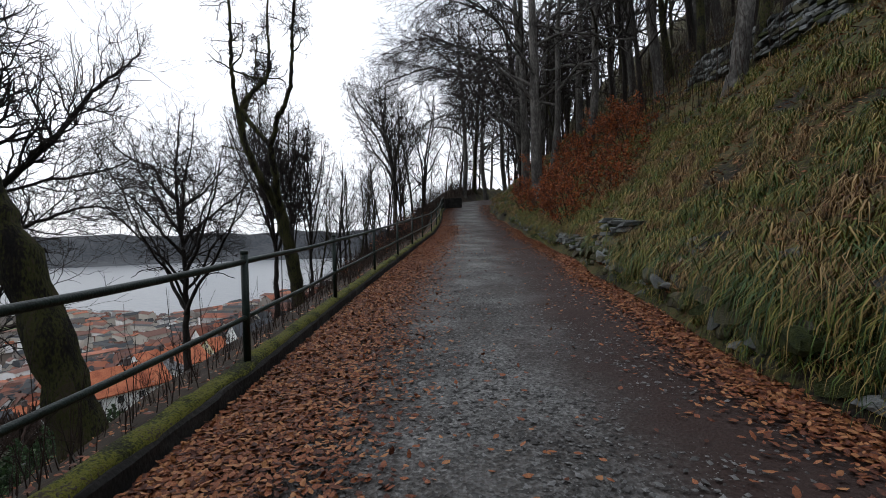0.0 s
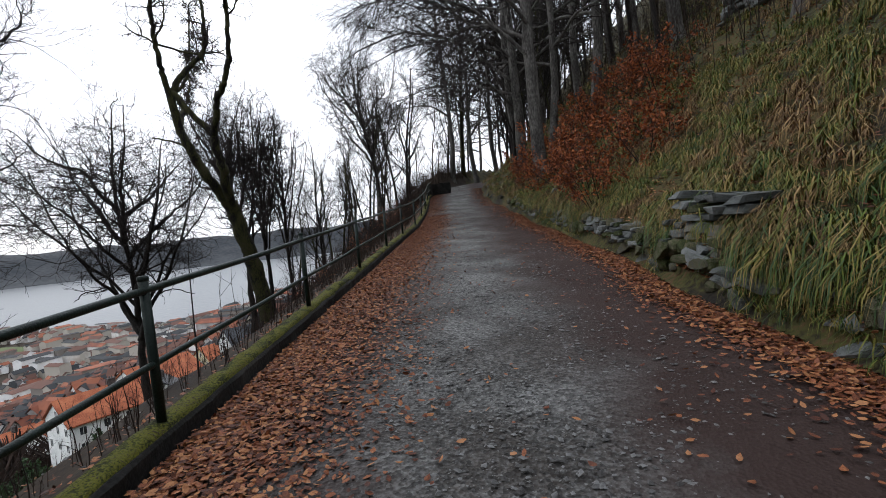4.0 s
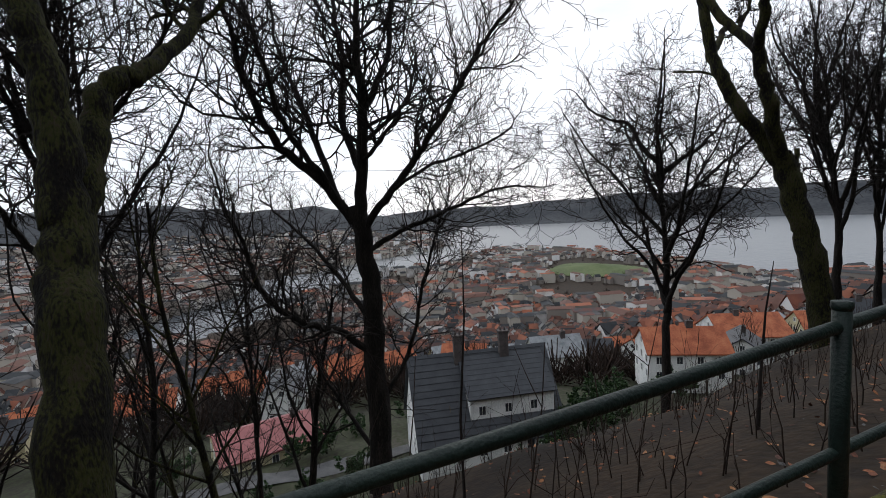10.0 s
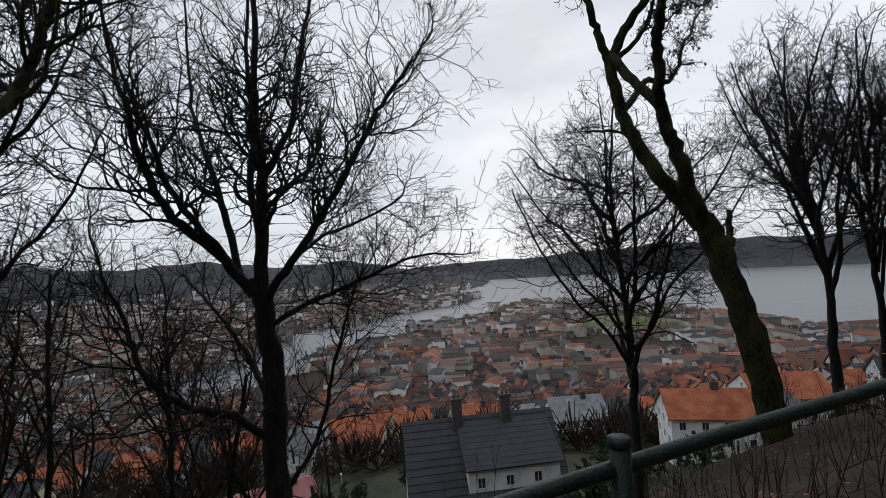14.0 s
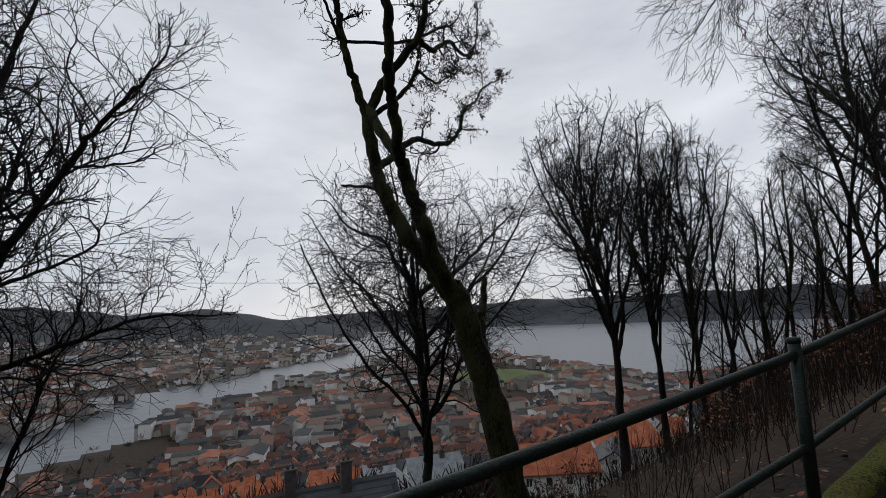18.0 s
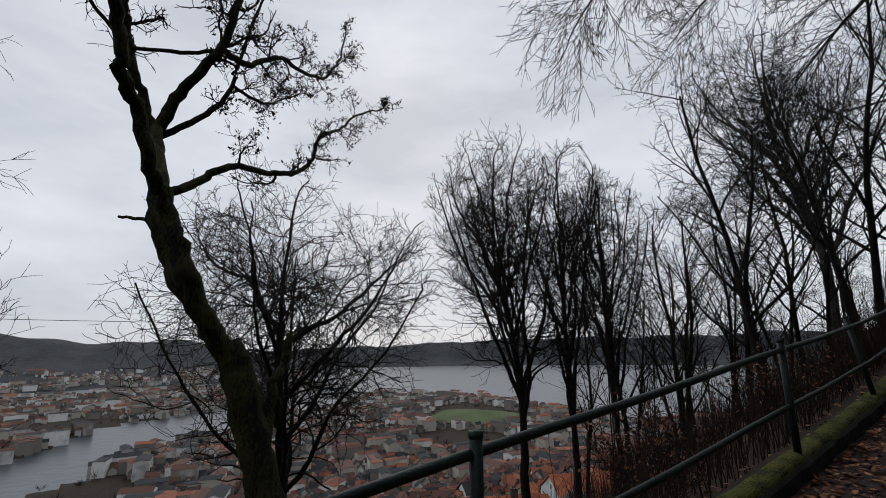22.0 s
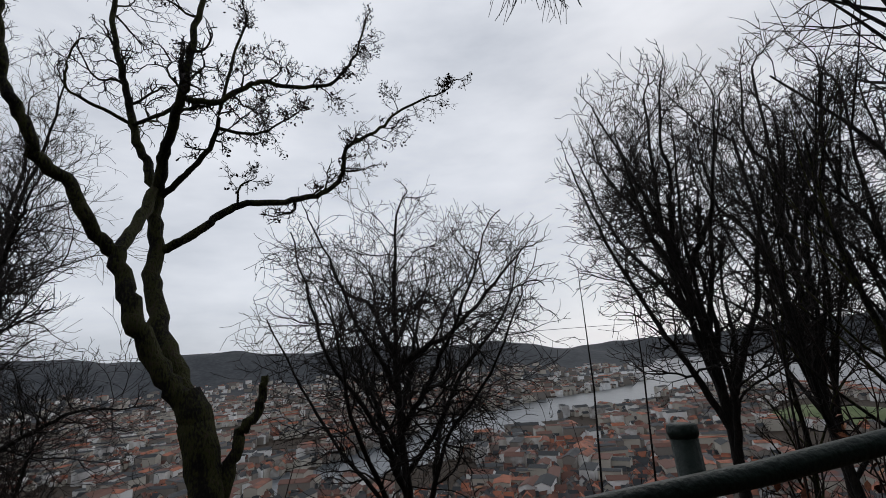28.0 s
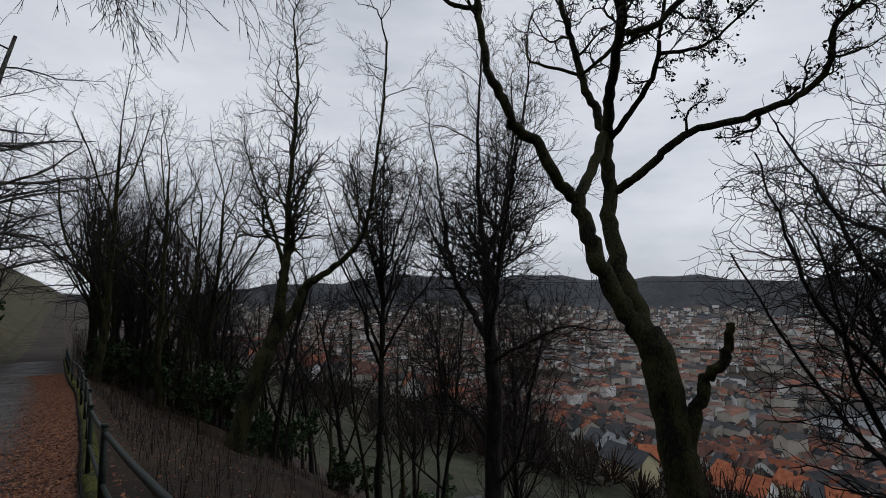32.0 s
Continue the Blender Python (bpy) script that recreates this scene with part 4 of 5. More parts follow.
LABELS = ["slender bare tree with fine grey twigs", "bare forked tree on the brown slope", "tall grey-barked beech with drooping twigs", "leaning slim bare tree with mossy bark", "forked bare tree with mossy trunk"]
for o, l in zip(kinds, LABELS):
    tagged(o, l, "tree", "trees of the wooded slope")
used = set()
rw = random.Random(77)


def plant(kind, x, y, size=1.0):
    turn = rw.uniform(0, 360)
    if kind in used:
        return put_copy(kinds[kind], x, y, turn, size)
    used.add(kind)
    return put(kinds[kind], x, y, turn, size)


# on the bank above the path
for x, y, k, s in ((6.0, 36.5, 2, 1.2), (7.4, 33, 2, 1.0), (9.4, 31, 2, 1.15), (12.6, 27.5, 2, 1.25), (6.3, 42, 1, 1.2), (8.5, 45, 2, 1.2), (11, 40, 2, 1.2), (14, 36, 2, 1.1), (17, 33, 1, 1.2), (15, 44, 2, 1.2), (10.5, 52, 2, 1.2), (7.5, 50, 0, 1.2), (12.5, 58, 2, 1.3), (18, 50, 2, 1.2), (21, 40, 2, 1.3), (20, 28, 1, 1.3), (16, 22, 0, 1.2)):
    plant(k, x, y, s)
for i in range(26):
    plant((2, 0, 1, 4)[i % 4], 1.0 + (i * 7.1 % 27), 56 + (i * 4.7 % 34), rw.uniform(0.9, 1.25))
for i in range(14):
    plant((0, 3)[i % 2], 5.5 + (i * 3.7 % 17), 36 + (i * 5.3 % 22), rw.uniform(0.6, 0.9))
for i in range(18):
    plant((2, 0, 4)[i % 3], 11 + (i * 3.9 % 13), 17 + (i * 5.7 % 24), rw.uniform(0.9, 1.2))
for i in range(16):
    plant((2, 1, 0, 4)[i % 4], 4.8 + (i * 4.1 % 16), -4 - (i * 3.3 % 26), rw.uniform(0.9, 1.2))
for i in range(20):
    plant((1, 4, 0, 3)[i % 4], -2.6 - (i * 4.7 % 24), -5 - (i * 3.1 % 30), rw.uniform(0.85, 1.2))
# along the path's far end and below it
for i in range(24):
    y = 50 + i * 1.7 + rw.uniform(-1, 1)
    x = float(rail_x(y)) - 4.0 - (i * 5.3 % 17) + rw.uniform(-1, 1)
    plant((0, 3, 0, 0, 3)[i % 5], x, y, rw.uniform(0.75, 1.0))
for i in range(16):
    plant((0, 3)[i % 2], -4.2 - (i * 2.7 % 9), 40 + i * 0.8, rw.uniform(0.6, 0.85))
for i in range(34):
    y = 46 + (i * 5.9 % 34)
    plant((0, 3, 0, 1)[i % 4], float(rail_x(y)) - 2.5 + (i * 3.3 % 17) + (5.5 if -2 < (i * 3.3 % 17) - 2.5 < 4.5 else 0), y, rw.uniform(0.7, 1.1))
# the slope behind the walker
for x, y, k, s in ((-5.2, -2, 4, 1.0), (-4.2, -7, 1, 1.0), (-8, -5, 4, 1.1), (-11.5, 1, 1, 1.0), (-14, -6, 3, 1.1), (-18, -1, 1, 1.1), (-21, 7, 0, 1.2), (-24, 0, 1, 1.1), (-27, 8, 3, 1.2), (-33, 3, 0, 1.2), (-36, 10, 1, 1.0), (-20, -12, 1, 1.2), (-29, -9, 4, 1.2), (-41, 4, 1, 1.0), (-12, -14, 0, 1.2), (-3.6, -16, 1, 1.1), (-13.5, 10.5, 3, 0.9), (-10.8, 5.2, 0, 0.8), (-22, 13, 1, 1.0), (-6.5, 3.5, 3, 0.6)):
    plant(k, x, y, s)
for i in range(22):
    plant((4, 1, 3, 0)[i % 4], -1.9 - (i * 2.3 % 9), -2.5 - (i * 3.7 % 17), rw.uniform(0.7, 1.1))
for i in range(14):
    plant((2, 0, 4)[i % 3], 5 + (i * 2.9 % 11), -24 - (i * 3.3 % 24), rw.uniform(0.8, 1.2))
# trees among the houses further off
for x, y, k, s in ((-70, 110, 1, 0.9), (-60, 120, 0, 0.9), (-100, 60, 1, 0.8), (-40, 120, 1, 1.0), (-30, 105, 3, 1.0), (-50, 140, 0, 1.0), (-120, 30, 0, 0.9), (-75, 20, 1, 0.7), (-110, -10, 1, 1.0)):
    plant(k, x, y, s)
for i, o in enumerate(kinds):
    if i not in used:
        put(o, -40, -20 - i)

# ---- the grassy bank ----
def facing_rock(seed):
    rs = np.random.RandomState(seed)
    bm = bmesh.new()
    bmesh.ops.create_icosphere(bm, subdivisions=2, radius=0.5)
    dirs = [unit(rs.normal(0, 1, 3)) for _ in range(13)]
    cut = rs.uniform(0.17, 0.36, 13)
    for v in bm.verts:
        p = np.array(v.co)
        for d, c in zip(dirs, cut):
            e = p @ d - c
            if e > 0:
                p = p - d * e
        v.co = p + rs.normal(0, 0.012, 3)
    me = bpy.data.meshes.new("stone")
    bm.to_mesh(me)
    bm.free()
    return me


ROCKS = [facing_rock(s) for s in range(6)]
for i, me in enumerate(ROCKS):
    me.materials.append(M_STONEM if i % 3 == 0 else M_STONE)


def stone(x, y, z, sx, sy, sz, i, turn=0, tilt=0, parent=None):
    ob = new("stone", ROCKS[i % 6])
    ob.matrix_basis = pose(x, y, z, tilt, 0, turn) @ Matrix.Diagonal((sx, sy, sz, 1))
    if parent is not None:
        ob.parent = parent
    return ob


SLABS = []
for k in range(6):
    rs = np.random.RandomState(60 + k)
    bm = bmesh.new()
    box(bm, (1, 1, 1), (0, 0, 0))
    for v in bm.verts:
        v.co = v.co + Vector(rs.normal(0, 0.09, 3))
    bmesh.ops.bevel(bm, geom=list(bm.edges), offset=0.07, segments=1, affect="EDGES")
    me = bpy.data.meshes.new("stone")
    bm.to_mesh(me)
    bm.free()
    me.materials.append(M_STONEM if k == 5 else M_STONE)
    SLABS.append(me)

rb = random.Random(9)
for x, y, z_up, s in ((5.15, 6.6, -0.02, 1.25), (4.85, 7.4, -0.1, 0.9), (4.85, 4.75, 0.0, 0.8), (4.75, 3.4, -0.05, 0.9), (4.7, 2.5, -0.1, 0.8), (4.95, 21.3, 0.06, 0.7), (5.1, 21.9, 0.06, 0.5), (3.7, 36.2, 0.05, 0.6), (3.55, 37.4, 0.05, 0.7), (3.7, 38.6, 0.05, 0.55), (4.45, 7.7, 0.0, 0.5), (4.7, 8.2, 0.05, 0.45), (4.62, 13.9, 0.0, 0.55), (4.6, 17.0, 0.05, 0.6), (4.5, 18.2, 0.05, 0.55), (4.6, 19.3, 0.05, 0.6), (4.4, 24.0, 0.0, 0.5), (4.3, 26.5, 0.0, 0.5), (4.2, 29.0, 0.0, 0.5), (4.0, 31.5, 0.0, 0.5), (7.0, 11.5, 0.02, 0.4), (6.2, 8.6, 0.02, 0.4)):
    rock = tagged(stone(x, y, float(ground_z(x, y)) + z_up, s * 0.6, s * rb.uniform(1.0, 1.4), s * rb.uniform(0.5, 0.7), rb.choice((1, 2, 4, 5)), rb.uniform(-20, 20), rb.uniform(-25, 5)), "slanting grey rock bedded in the grassy bank", "rock", "rocks in the bank")

for i in range(260):
    y = -1.2 + 30 * (i / 260) ** 1.35 + rb.uniform(-0.1, 0.1)
    x = float(road_r(y)) + rb.uniform(0.08, 0.36)
    s = rb.uniform(0.22, 0.52)
    tagged(stone(x, y, float(road_z(y)) + rb.uniform(0.0, 0.34) + (x - float(road_r(y))) * 0.9, s * 0.7, s * rb.uniform(1.0, 1.6), s * rb.uniform(0.55, 0.9), rb.choice((0, 3, 0, 3, 1, 4, 3)), rb.uniform(-25, 25), rb.uniform(-15, 15)), "mossy grey stone at the foot of the bank", "stone", "stones at the bank's foot")


for i in range(95):
    y = -1.4 + 24 * (i / 95) ** 1.2 + rb.uniform(-0.12, 0.12)
    if 9.6 < y < 11.3:
        continue
    w = rb.uniform(0.12, 0.75)
    x = float(road_r(y)) + w
    s = rb.uniform(0.4, 0.85)
    tagged(stone(x + 0.12, y, float(ground_z(x, y)) - rb.uniform(0.0, 0.12), s * 0.8, s * rb.uniform(1.0, 1.5), s * rb.uniform(0.6, 0.9), rb.choice((0, 3, 0, 3, 3, 2, 5)), rb.uniform(-25, 25), rb.uniform(-20, 10)), "dark mossy boulder set in the steep bank", "boulder", "boulders in the bank's foot")


def dry_wall(x, y0, y1, z0, courses, thick, length, depth, label, gaps=0.08):
    """Flat slabs laid dry in courses; z0 is the lowest bed at y0, following the path's rise."""
    root = tagged(new("dry_stone_wall"), label, "stone wall")
    for c in range(courses):
        y = y0 + rb.uniform(0, length * 0.5)
        while y < y1:
            w = length * rb.uniform(0.6, 1.3)
            h = thick * rb.uniform(0.65, 1.0)
            if rb.random() > gaps:
                ob = new("stone", SLABS[rb.randrange(6)])
                zz = z0 + float(road_z(y) - road_z(y0)) + (c + 0.5) * thick * 1.04
                ob.matrix_basis = pose(x + 0.05 * c + rb.uniform(-0.05, 0.05), y + w / 2, zz, rb.uniform(-6, 6), rb.uniform(-4, 4), rb.uniform(-10, 10)) @ Matrix.Diagonal((depth * rb.uniform(0.8, 1.2), w * 0.97, h, 1))
                ob.parent = root
            y += w
    return root


dry_wall(12.4, 13.5, 23.0, float(ground_z(12.3, 13.5)) - 0.1, 8, 0.17, 0.5, 0.6, "old grey dry-stone wall high on the bank")
dry_wall(4.7, 9.75, 11.3, float(road_z(9.75)) + 0.36, 7, 0.12, 0.36, 0.5, "small dry-stone patch of flat grey slabs", 0.22)
dry_wall(4.7, 12.3, 16.2, float(road_z(12.3)) + 0.3, 3, 0.1, 0.26, 0.45, "low broken course of grey stones", 0.12)
dry_wall(4.62, 17.4, 21.0, float(road_z(17.4)) + 0.2, 4, 0.11, 0.3, 0.4, "low course of grey stones under shrubs", 0.25)


# grey rock in tilted layers, bared among the grass
for y0, n, big in ((6.9, 5, 0.62), (8.3, 4, 0.45), (3.6, 4, 0.42), (18.6, 5, 0.7)):
    root = tagged(new("rock_ledge"), "layered grey rock bared in the grassy bank", "rock", "rocks in the bank")
    for k in range(n):
        y = y0 + rb.uniform(0, 0.7) * big
        x = float(road_r(y)) + 0.5 + 0.09 * k
        ob = new("stone", SLABS[(k * 5 + 1) % 6])
        ob.matrix_basis = pose(x, y, float(ground_z(x, y)) - 0.07 + 0.035 * k * big, rb.uniform(14, 26), rb.uniform(-18, -6), rb.uniform(-12, 12)) @ Matrix.Diagonal((0.55 * big, rb.uniform(0.6, 1.0) * big, 0.17 * big, 1))
        ob.parent = root


def patchy(x, y):
    """Where grass grows thick (towards 1) and where leaf litter lies bare (towards -1)."""
    return np.sin(1.3 * x + 0.8 * y + 1.2 * np.sin(0.9 * y)) * 0.6 + np.sin(2.9 * y - 1.7 * x + np.sin(2.1 * x)) * 0.4


def blades(name, n_tufts, per, area, length, width, material, seed, label, category, droop=0.9, lift=0.3, bare=-0.35, sign=1):
    """Rosettes of long grass that hang down the bank."""
    rs = np.random.RandomState(seed)
    x0, x1, y0, y1 = area
    tx = x0 + (x1 - x0) * rs.uniform(0, 1, n_tufts) ** 1.35
    ty = rs.uniform(y0, y1, n_tufts)
    tx = tx - x0 + road_r(ty) + lift
    keep = patchy(tx, ty) * sign > bare + rs.normal(0, 0.15, n_tufts)
    walled = ((ty > 9.5) & (ty < 11.2) | (ty > 12.2) & (ty < 16.0)) & (tx < road_r(ty) + 0.5)
    keep &= ~walled
    tx, ty = tx[keep], ty[keep]
    n_tufts = len(tx)
    tz = ground_z(tx, ty)
    m = n_tufts * per
    big = rs.uniform(0.5, 1.5, n_tufts)
    c = np.repeat(np.stack([tx, ty, tz], 1), per, 0) + rs.normal(0, 1, (m, 3)) * (0.04, 0.05, 0.0) * np.repeat(big, per)[:, None]
    c[:, 2] = np.repeat(tz, per) - 0.02
    L = np.repeat(length * big, per) * rs.uniform(0.55, 1.2, m)
    a = np.repeat(rs.normal(0, 0.4, n_tufts), per) + rs.normal(0, 1.5, m)
    o = np.stack([-np.cos(a), np.sin(a), np.zeros(m)], 1)
    side = np.stack([np.sin(a), np.cos(a), np.zeros(m)], 1) * (width * rs.uniform(0.6, 1.4, m))[:, None]
    up = np.array((0.0, 0.0, 1.0))
    rise = rs.uniform(0.3, 0.62, m)
    p1 = c + up * (L * rise)[:, None] + o * (L * 0.3)[:, None]
    p2 = c + up * (L * (rise - 0.3 * droop))[:, None] + o * (L * 0.72)[:, None]
    p3 = c + up * (L * (rise - 0.2 - 0.75 * droop))[:, None] + o * (L * 0.9)[:, None]
    v = np.stack([c - side, c + side, p1 - side, p1 + side, p2 - side * 0.7, p2 + side * 0.7, p3], 1).reshape(-1, 3)
    b = np.arange(m)[:, None] * 7
    f = [np.concatenate([b + np.array([0, 1, 3, 2]), b + np.array([2, 3, 5, 4])]), b + np.array([4, 5, 6])]
    return tagged(raw(name, v, f, material), label, category, kind="stuff")


blades("grass", 3000, 38, (3.5, 8.5, -1.5, 24), 0.25, 0.0052, M_GRASS, 1, "drooping tufts of winter grass, green and yellow", "grass")
blades("straw_grass", 1500, 38, (3.5, 8.5, -1.5, 24), 0.25, 0.0046, M_STRAW, 8, "dead straw-coloured grass hanging in tufts", "grass", bare=-0.1, sign=-1)
blades("grass", 2600, 24, (3.5, 17.0, 4, 46), 0.34, 0.008, M_GRASS, 2, "drooping tufts of winter grass, green and yellow", "grass")
blades("straw_grass", 1500, 24, (3.5, 18.0, 4, 46), 0.34, 0.0075, M_STRAW, 18, "dead straw-coloured grass high on the bank", "grass", bare=-0.1, sign=-1)
blades("grass", 500, 14, (3.5, 12.0, -22, -1), 0.34, 0.012, M_GRASS, 12, "winter grass on the bank behind", "grass")
blades("grass", 600, 18, (3.5, 3.7, -1.5, 30), 0.15, 0.004, M_GRASS, 14, "short tufts of grass between the foot stones", "grass", 0.8, 0.2)
blades("straw_grass", 300, 34, (3.5, 3.8, -1.5, 22), 0.34, 0.0035, M_STRAW, 24, "bleached grass hanging over the bank's foot", "grass", 1.1, 0.45, bare=-0.2)
blades("grass", 420, 38, (3.5, 3.95, -1.5, 26), 0.32, 0.0058, M_GRASS, 25, "green and yellow grass overhanging the bank's foot", "grass", 1.1, 0.3, bare=-0.2)
blades("grass", 700, 20, (3.5, 3.85, -1.5, 22), 0.19, 0.005, M_GRASS, 26, "green and yellow grass on the bank's steep foot", "grass", 1.15, 0.14, bare=-0.5)
blades("sedge", 110, 28, (3.5, 3.9, -1, 12), 0.28, 0.006, M_SEDGE, 33, "dark green sedge hanging over the bank's foot", "sedge", 1.1, 0.25)
blades("sedge", 220, 26, (3.5, 6.0, -1, 16), 0.24, 0.006, M_SEDGE, 3, "dark green broad-bladed sedge tufts", "sedge", 0.8, bare=0.1)

# fallen leaves
rs = np.random.RandomState(6)


def strew(n, y0, y1, fx, z_up, size, name, label, parent=None):
    y = y0 + (y1 - y0) * rs.uniform(0, 1, n) ** (1.5 if y0 < 0 else 1.0)
    x = fx(y, n)
    on_road = (x > rail_x(y) + 0.1) & (x < road_r(y) + 0.2)
    u = (x - rail_x(y)) / (road_r(y) + 0.25 - rail_x(y))
    zr = road_z(y) + 0.06 * (1 - (2 * u - 1) ** 2) - 0.02
    z = np.where(on_road, zr, ground_z(x, y)) + z_up + np.abs(rs.normal(0, 0.012, n))
    v, f = leaf_quads(np.stack([x, y, z], 1), rs, size, 0.8)
    return tagged(raw(name, v, f, M_LEAF), label, "leaves", kind="stuff")


strew(62000, -1.5, 28, lambda y, n: rail_x(y) + 0.14 + np.abs(rs.normal(0, 0.6, n)), 0.01, 0.0285, "fallen_leaves", "damp red-brown beech leaves drifted along the kerb")
strew(40000, -1.5, 26, lambda y, n: road_r(y) + 0.22 - np.abs(rs.normal(0, 0.38, n)), 0.015, 0.031, "fallen_leaves", "damp orange-brown beech leaves below the bank")
strew(15000, -1.5, 24, lambda y, n: road_r(y) + rs.uniform(-0.4, 0.3, n), 0.02, 0.033, "fallen_leaves", "orange-brown leaves piled against the bank")
strew(1500, -1.5, 22, lambda y, n: rs.uniform(rail_x(y) + 0.3, road_r(y)), 0.012, 0.028, "fallen_leaves", "single fallen leaves scattered over the gravel")
strew(8500, 24, 46, lambda y, n: np.where(rs.uniform(0, 1, n) < 0.6, rail_x(y) + 0.14 + np.abs(rs.normal(0, 0.5, n)), road_r(y) - np.abs(rs.normal(0, 0.5, n))), 0.012, 0.036, "fallen_leaves", "red-brown leaves along the upper path edges")
strew(26000, -1, 32, lambda y, n: road_r(y) + 0.3 + rs.uniform(0, 1, n) ** 1.3 * 12, 0.07, 0.042, "fallen_leaves", "orange-brown leaves caught in the bank's grass")
strew(4500, -6, 46, lambda y, n: rail_x(y) - 0.35 - rs.uniform(0, 1, n) ** 2 * 16, 0.02, 0.04, "fallen_leaves", "brown leaves covering the steep slope")

# gravel lying loose on the path
n = 42000
y = -1.6 + 17 * rs.uniform(0, 1, n) ** 1.4
x = 1.7 + rs.normal(0, 1.0, n)
u = (x - rail_x(y)) / (road_r(y) + 0.25 - rail_x(y))
z = road_z(y) + 0.06 * (1 - (2 * u - 1) ** 2) - 0.026
s = 0.0045 + 0.019 * rs.uniform(0, 1, n) ** 5
c = np.stack([x, y, z], 1)
a = rs.uniform(0, 6.28, n)
e1 = np.stack([np.cos(a), np.sin(a), rs.normal(0, 0.15, n)], 1) * (s * rs.uniform(1, 1.7, n))[:, None]
e2 = np.stack([-np.sin(a), np.cos(a), rs.normal(0, 0.15, n)], 1) * s[:, None]
e3 = np.array((0, 0, 1.0)) * (s * 0.55)[:, None]
v = np.stack([c - e1, c - e2, c + e1, c + e2, c + e3 + e1 * 0.3, c - e3], 1).reshape(-1, 3)
b = np.arange(n)[:, None] * 6
f = np.concatenate([b + np.array(q) for q in ((0, 1, 4), (1, 2, 4), (2, 3, 4), (3, 0, 4))]).tolist()
tagged(raw("gravel", v, f, M_PEBBLE), "loose angular grey gravel on the path", "gravel", kind="stuff")
t = Tubes()
t.add([(1.5, 1.52, 0.2), (1.62, 1.5, 0.215), (1.75, 1.54, 0.2), (1.86, 1.5, 0.205)], [0.008, 0.012, 0.01, 0.005], 6, True)
tagged(t.make("stick", M_TWIGB, None), "short broken brown stick lying on gravel", "stick")


# shrubs that keep their rust-coloured leaves
def leafy_shrub(seed, height, stems, leaves, material, name, leaf=0.045):
    rs = np.random.RandomState(seed)
    root = new(name)
    out = []
    sp = dict(CROWN, seg=[5, 4, 3, 2], kids=[6, 4, 2], first=[0.2, 0.15, 0.1], ratio=[0.5, 0.5, 0.5], wild=[0.12, 0.2, 0.25, 0.25], angle=[(30, 65), (30, 65), (30, 70)])
    for i in range(stems):
        a = i * 2.4
        grow(out, rs, np.array((math.cos(a) * 0.15, math.sin(a) * 0.15, -0.15)), unit(np.array((math.cos(a) * 0.6, math.sin(a) * 0.6, 1.0))), height * rs.uniform(0.7, 1.1), 0.018, 0, sp)
    t = Tubes()
    pool = []
    for pts, rad, level in out:
        t.add(pts, np.maximum(rad, 0.003), 4 if level == 0 else 3)
        if level >= 1:
            pool += pts[1:]
    t.make("crown", M_TWIGB, root)
    pick = np.array(pool)[rs.randint(0, len(pool), leaves)] + rs.normal(0, 0.07, (leaves, 3))
    v, f = leaf_quads(pick, rs, leaf)
    raw("foliage", v, f, material, root)
    return root


rust = leafy_shrub(1, 2.0, 6, 1900, M_RUST, "beech_shrub")
rust2 = leafy_shrub(2, 1.5, 5, 1100, M_RUST, "beech_shrub")
sparse = leafy_shrub(3, 1.7, 6, 260, M_LEAF, "beech_shrub")
for o in (rust, rust2, sparse):
    tagged(o, "beech shrub still holding rust-orange leaves", "shrub", "rust-leaved shrubs")
first = {0, 1, 2}
for i, (x, y, s) in enumerate(((4.9, 16.0, 0.8), (6.4, 16.5, 1.0), (5.4, 18.5, 1.0), (7.4, 18.8, 1.1), (5.2, 21.5, 1.0), (6.8, 22.5, 1.1), (8.6, 21.0, 1.1), (5.0, 24.5, 1.0), (6.2, 27.0, 1.1), (4.8, 28.5, 0.9), (7.8, 25.5, 1.1), (5.4, 31.5, 1.0), (9.2, 24.0, 1.1), (8.0, 29.0, 1.0), (-2.3, 31.5, 0.7), (-3.2, 34.0, 0.9), (-2.2, 36.3, 0.8), (-4.2, 30.3, 0.8), (-3.6, 38.5, 1.0), (-5.2, 35.5, 1.0), (-5.6, 27.5, 0.7))):
    k = 2 if x < 0 else i % 2
    o = (rust, rust2, sparse)[k]
    if k in first:
        first.discard(k)
        put(o, x, y, rb.uniform(0, 360), s)
    else:
        put_copy(o, x, y, rb.uniform(0, 360), s)

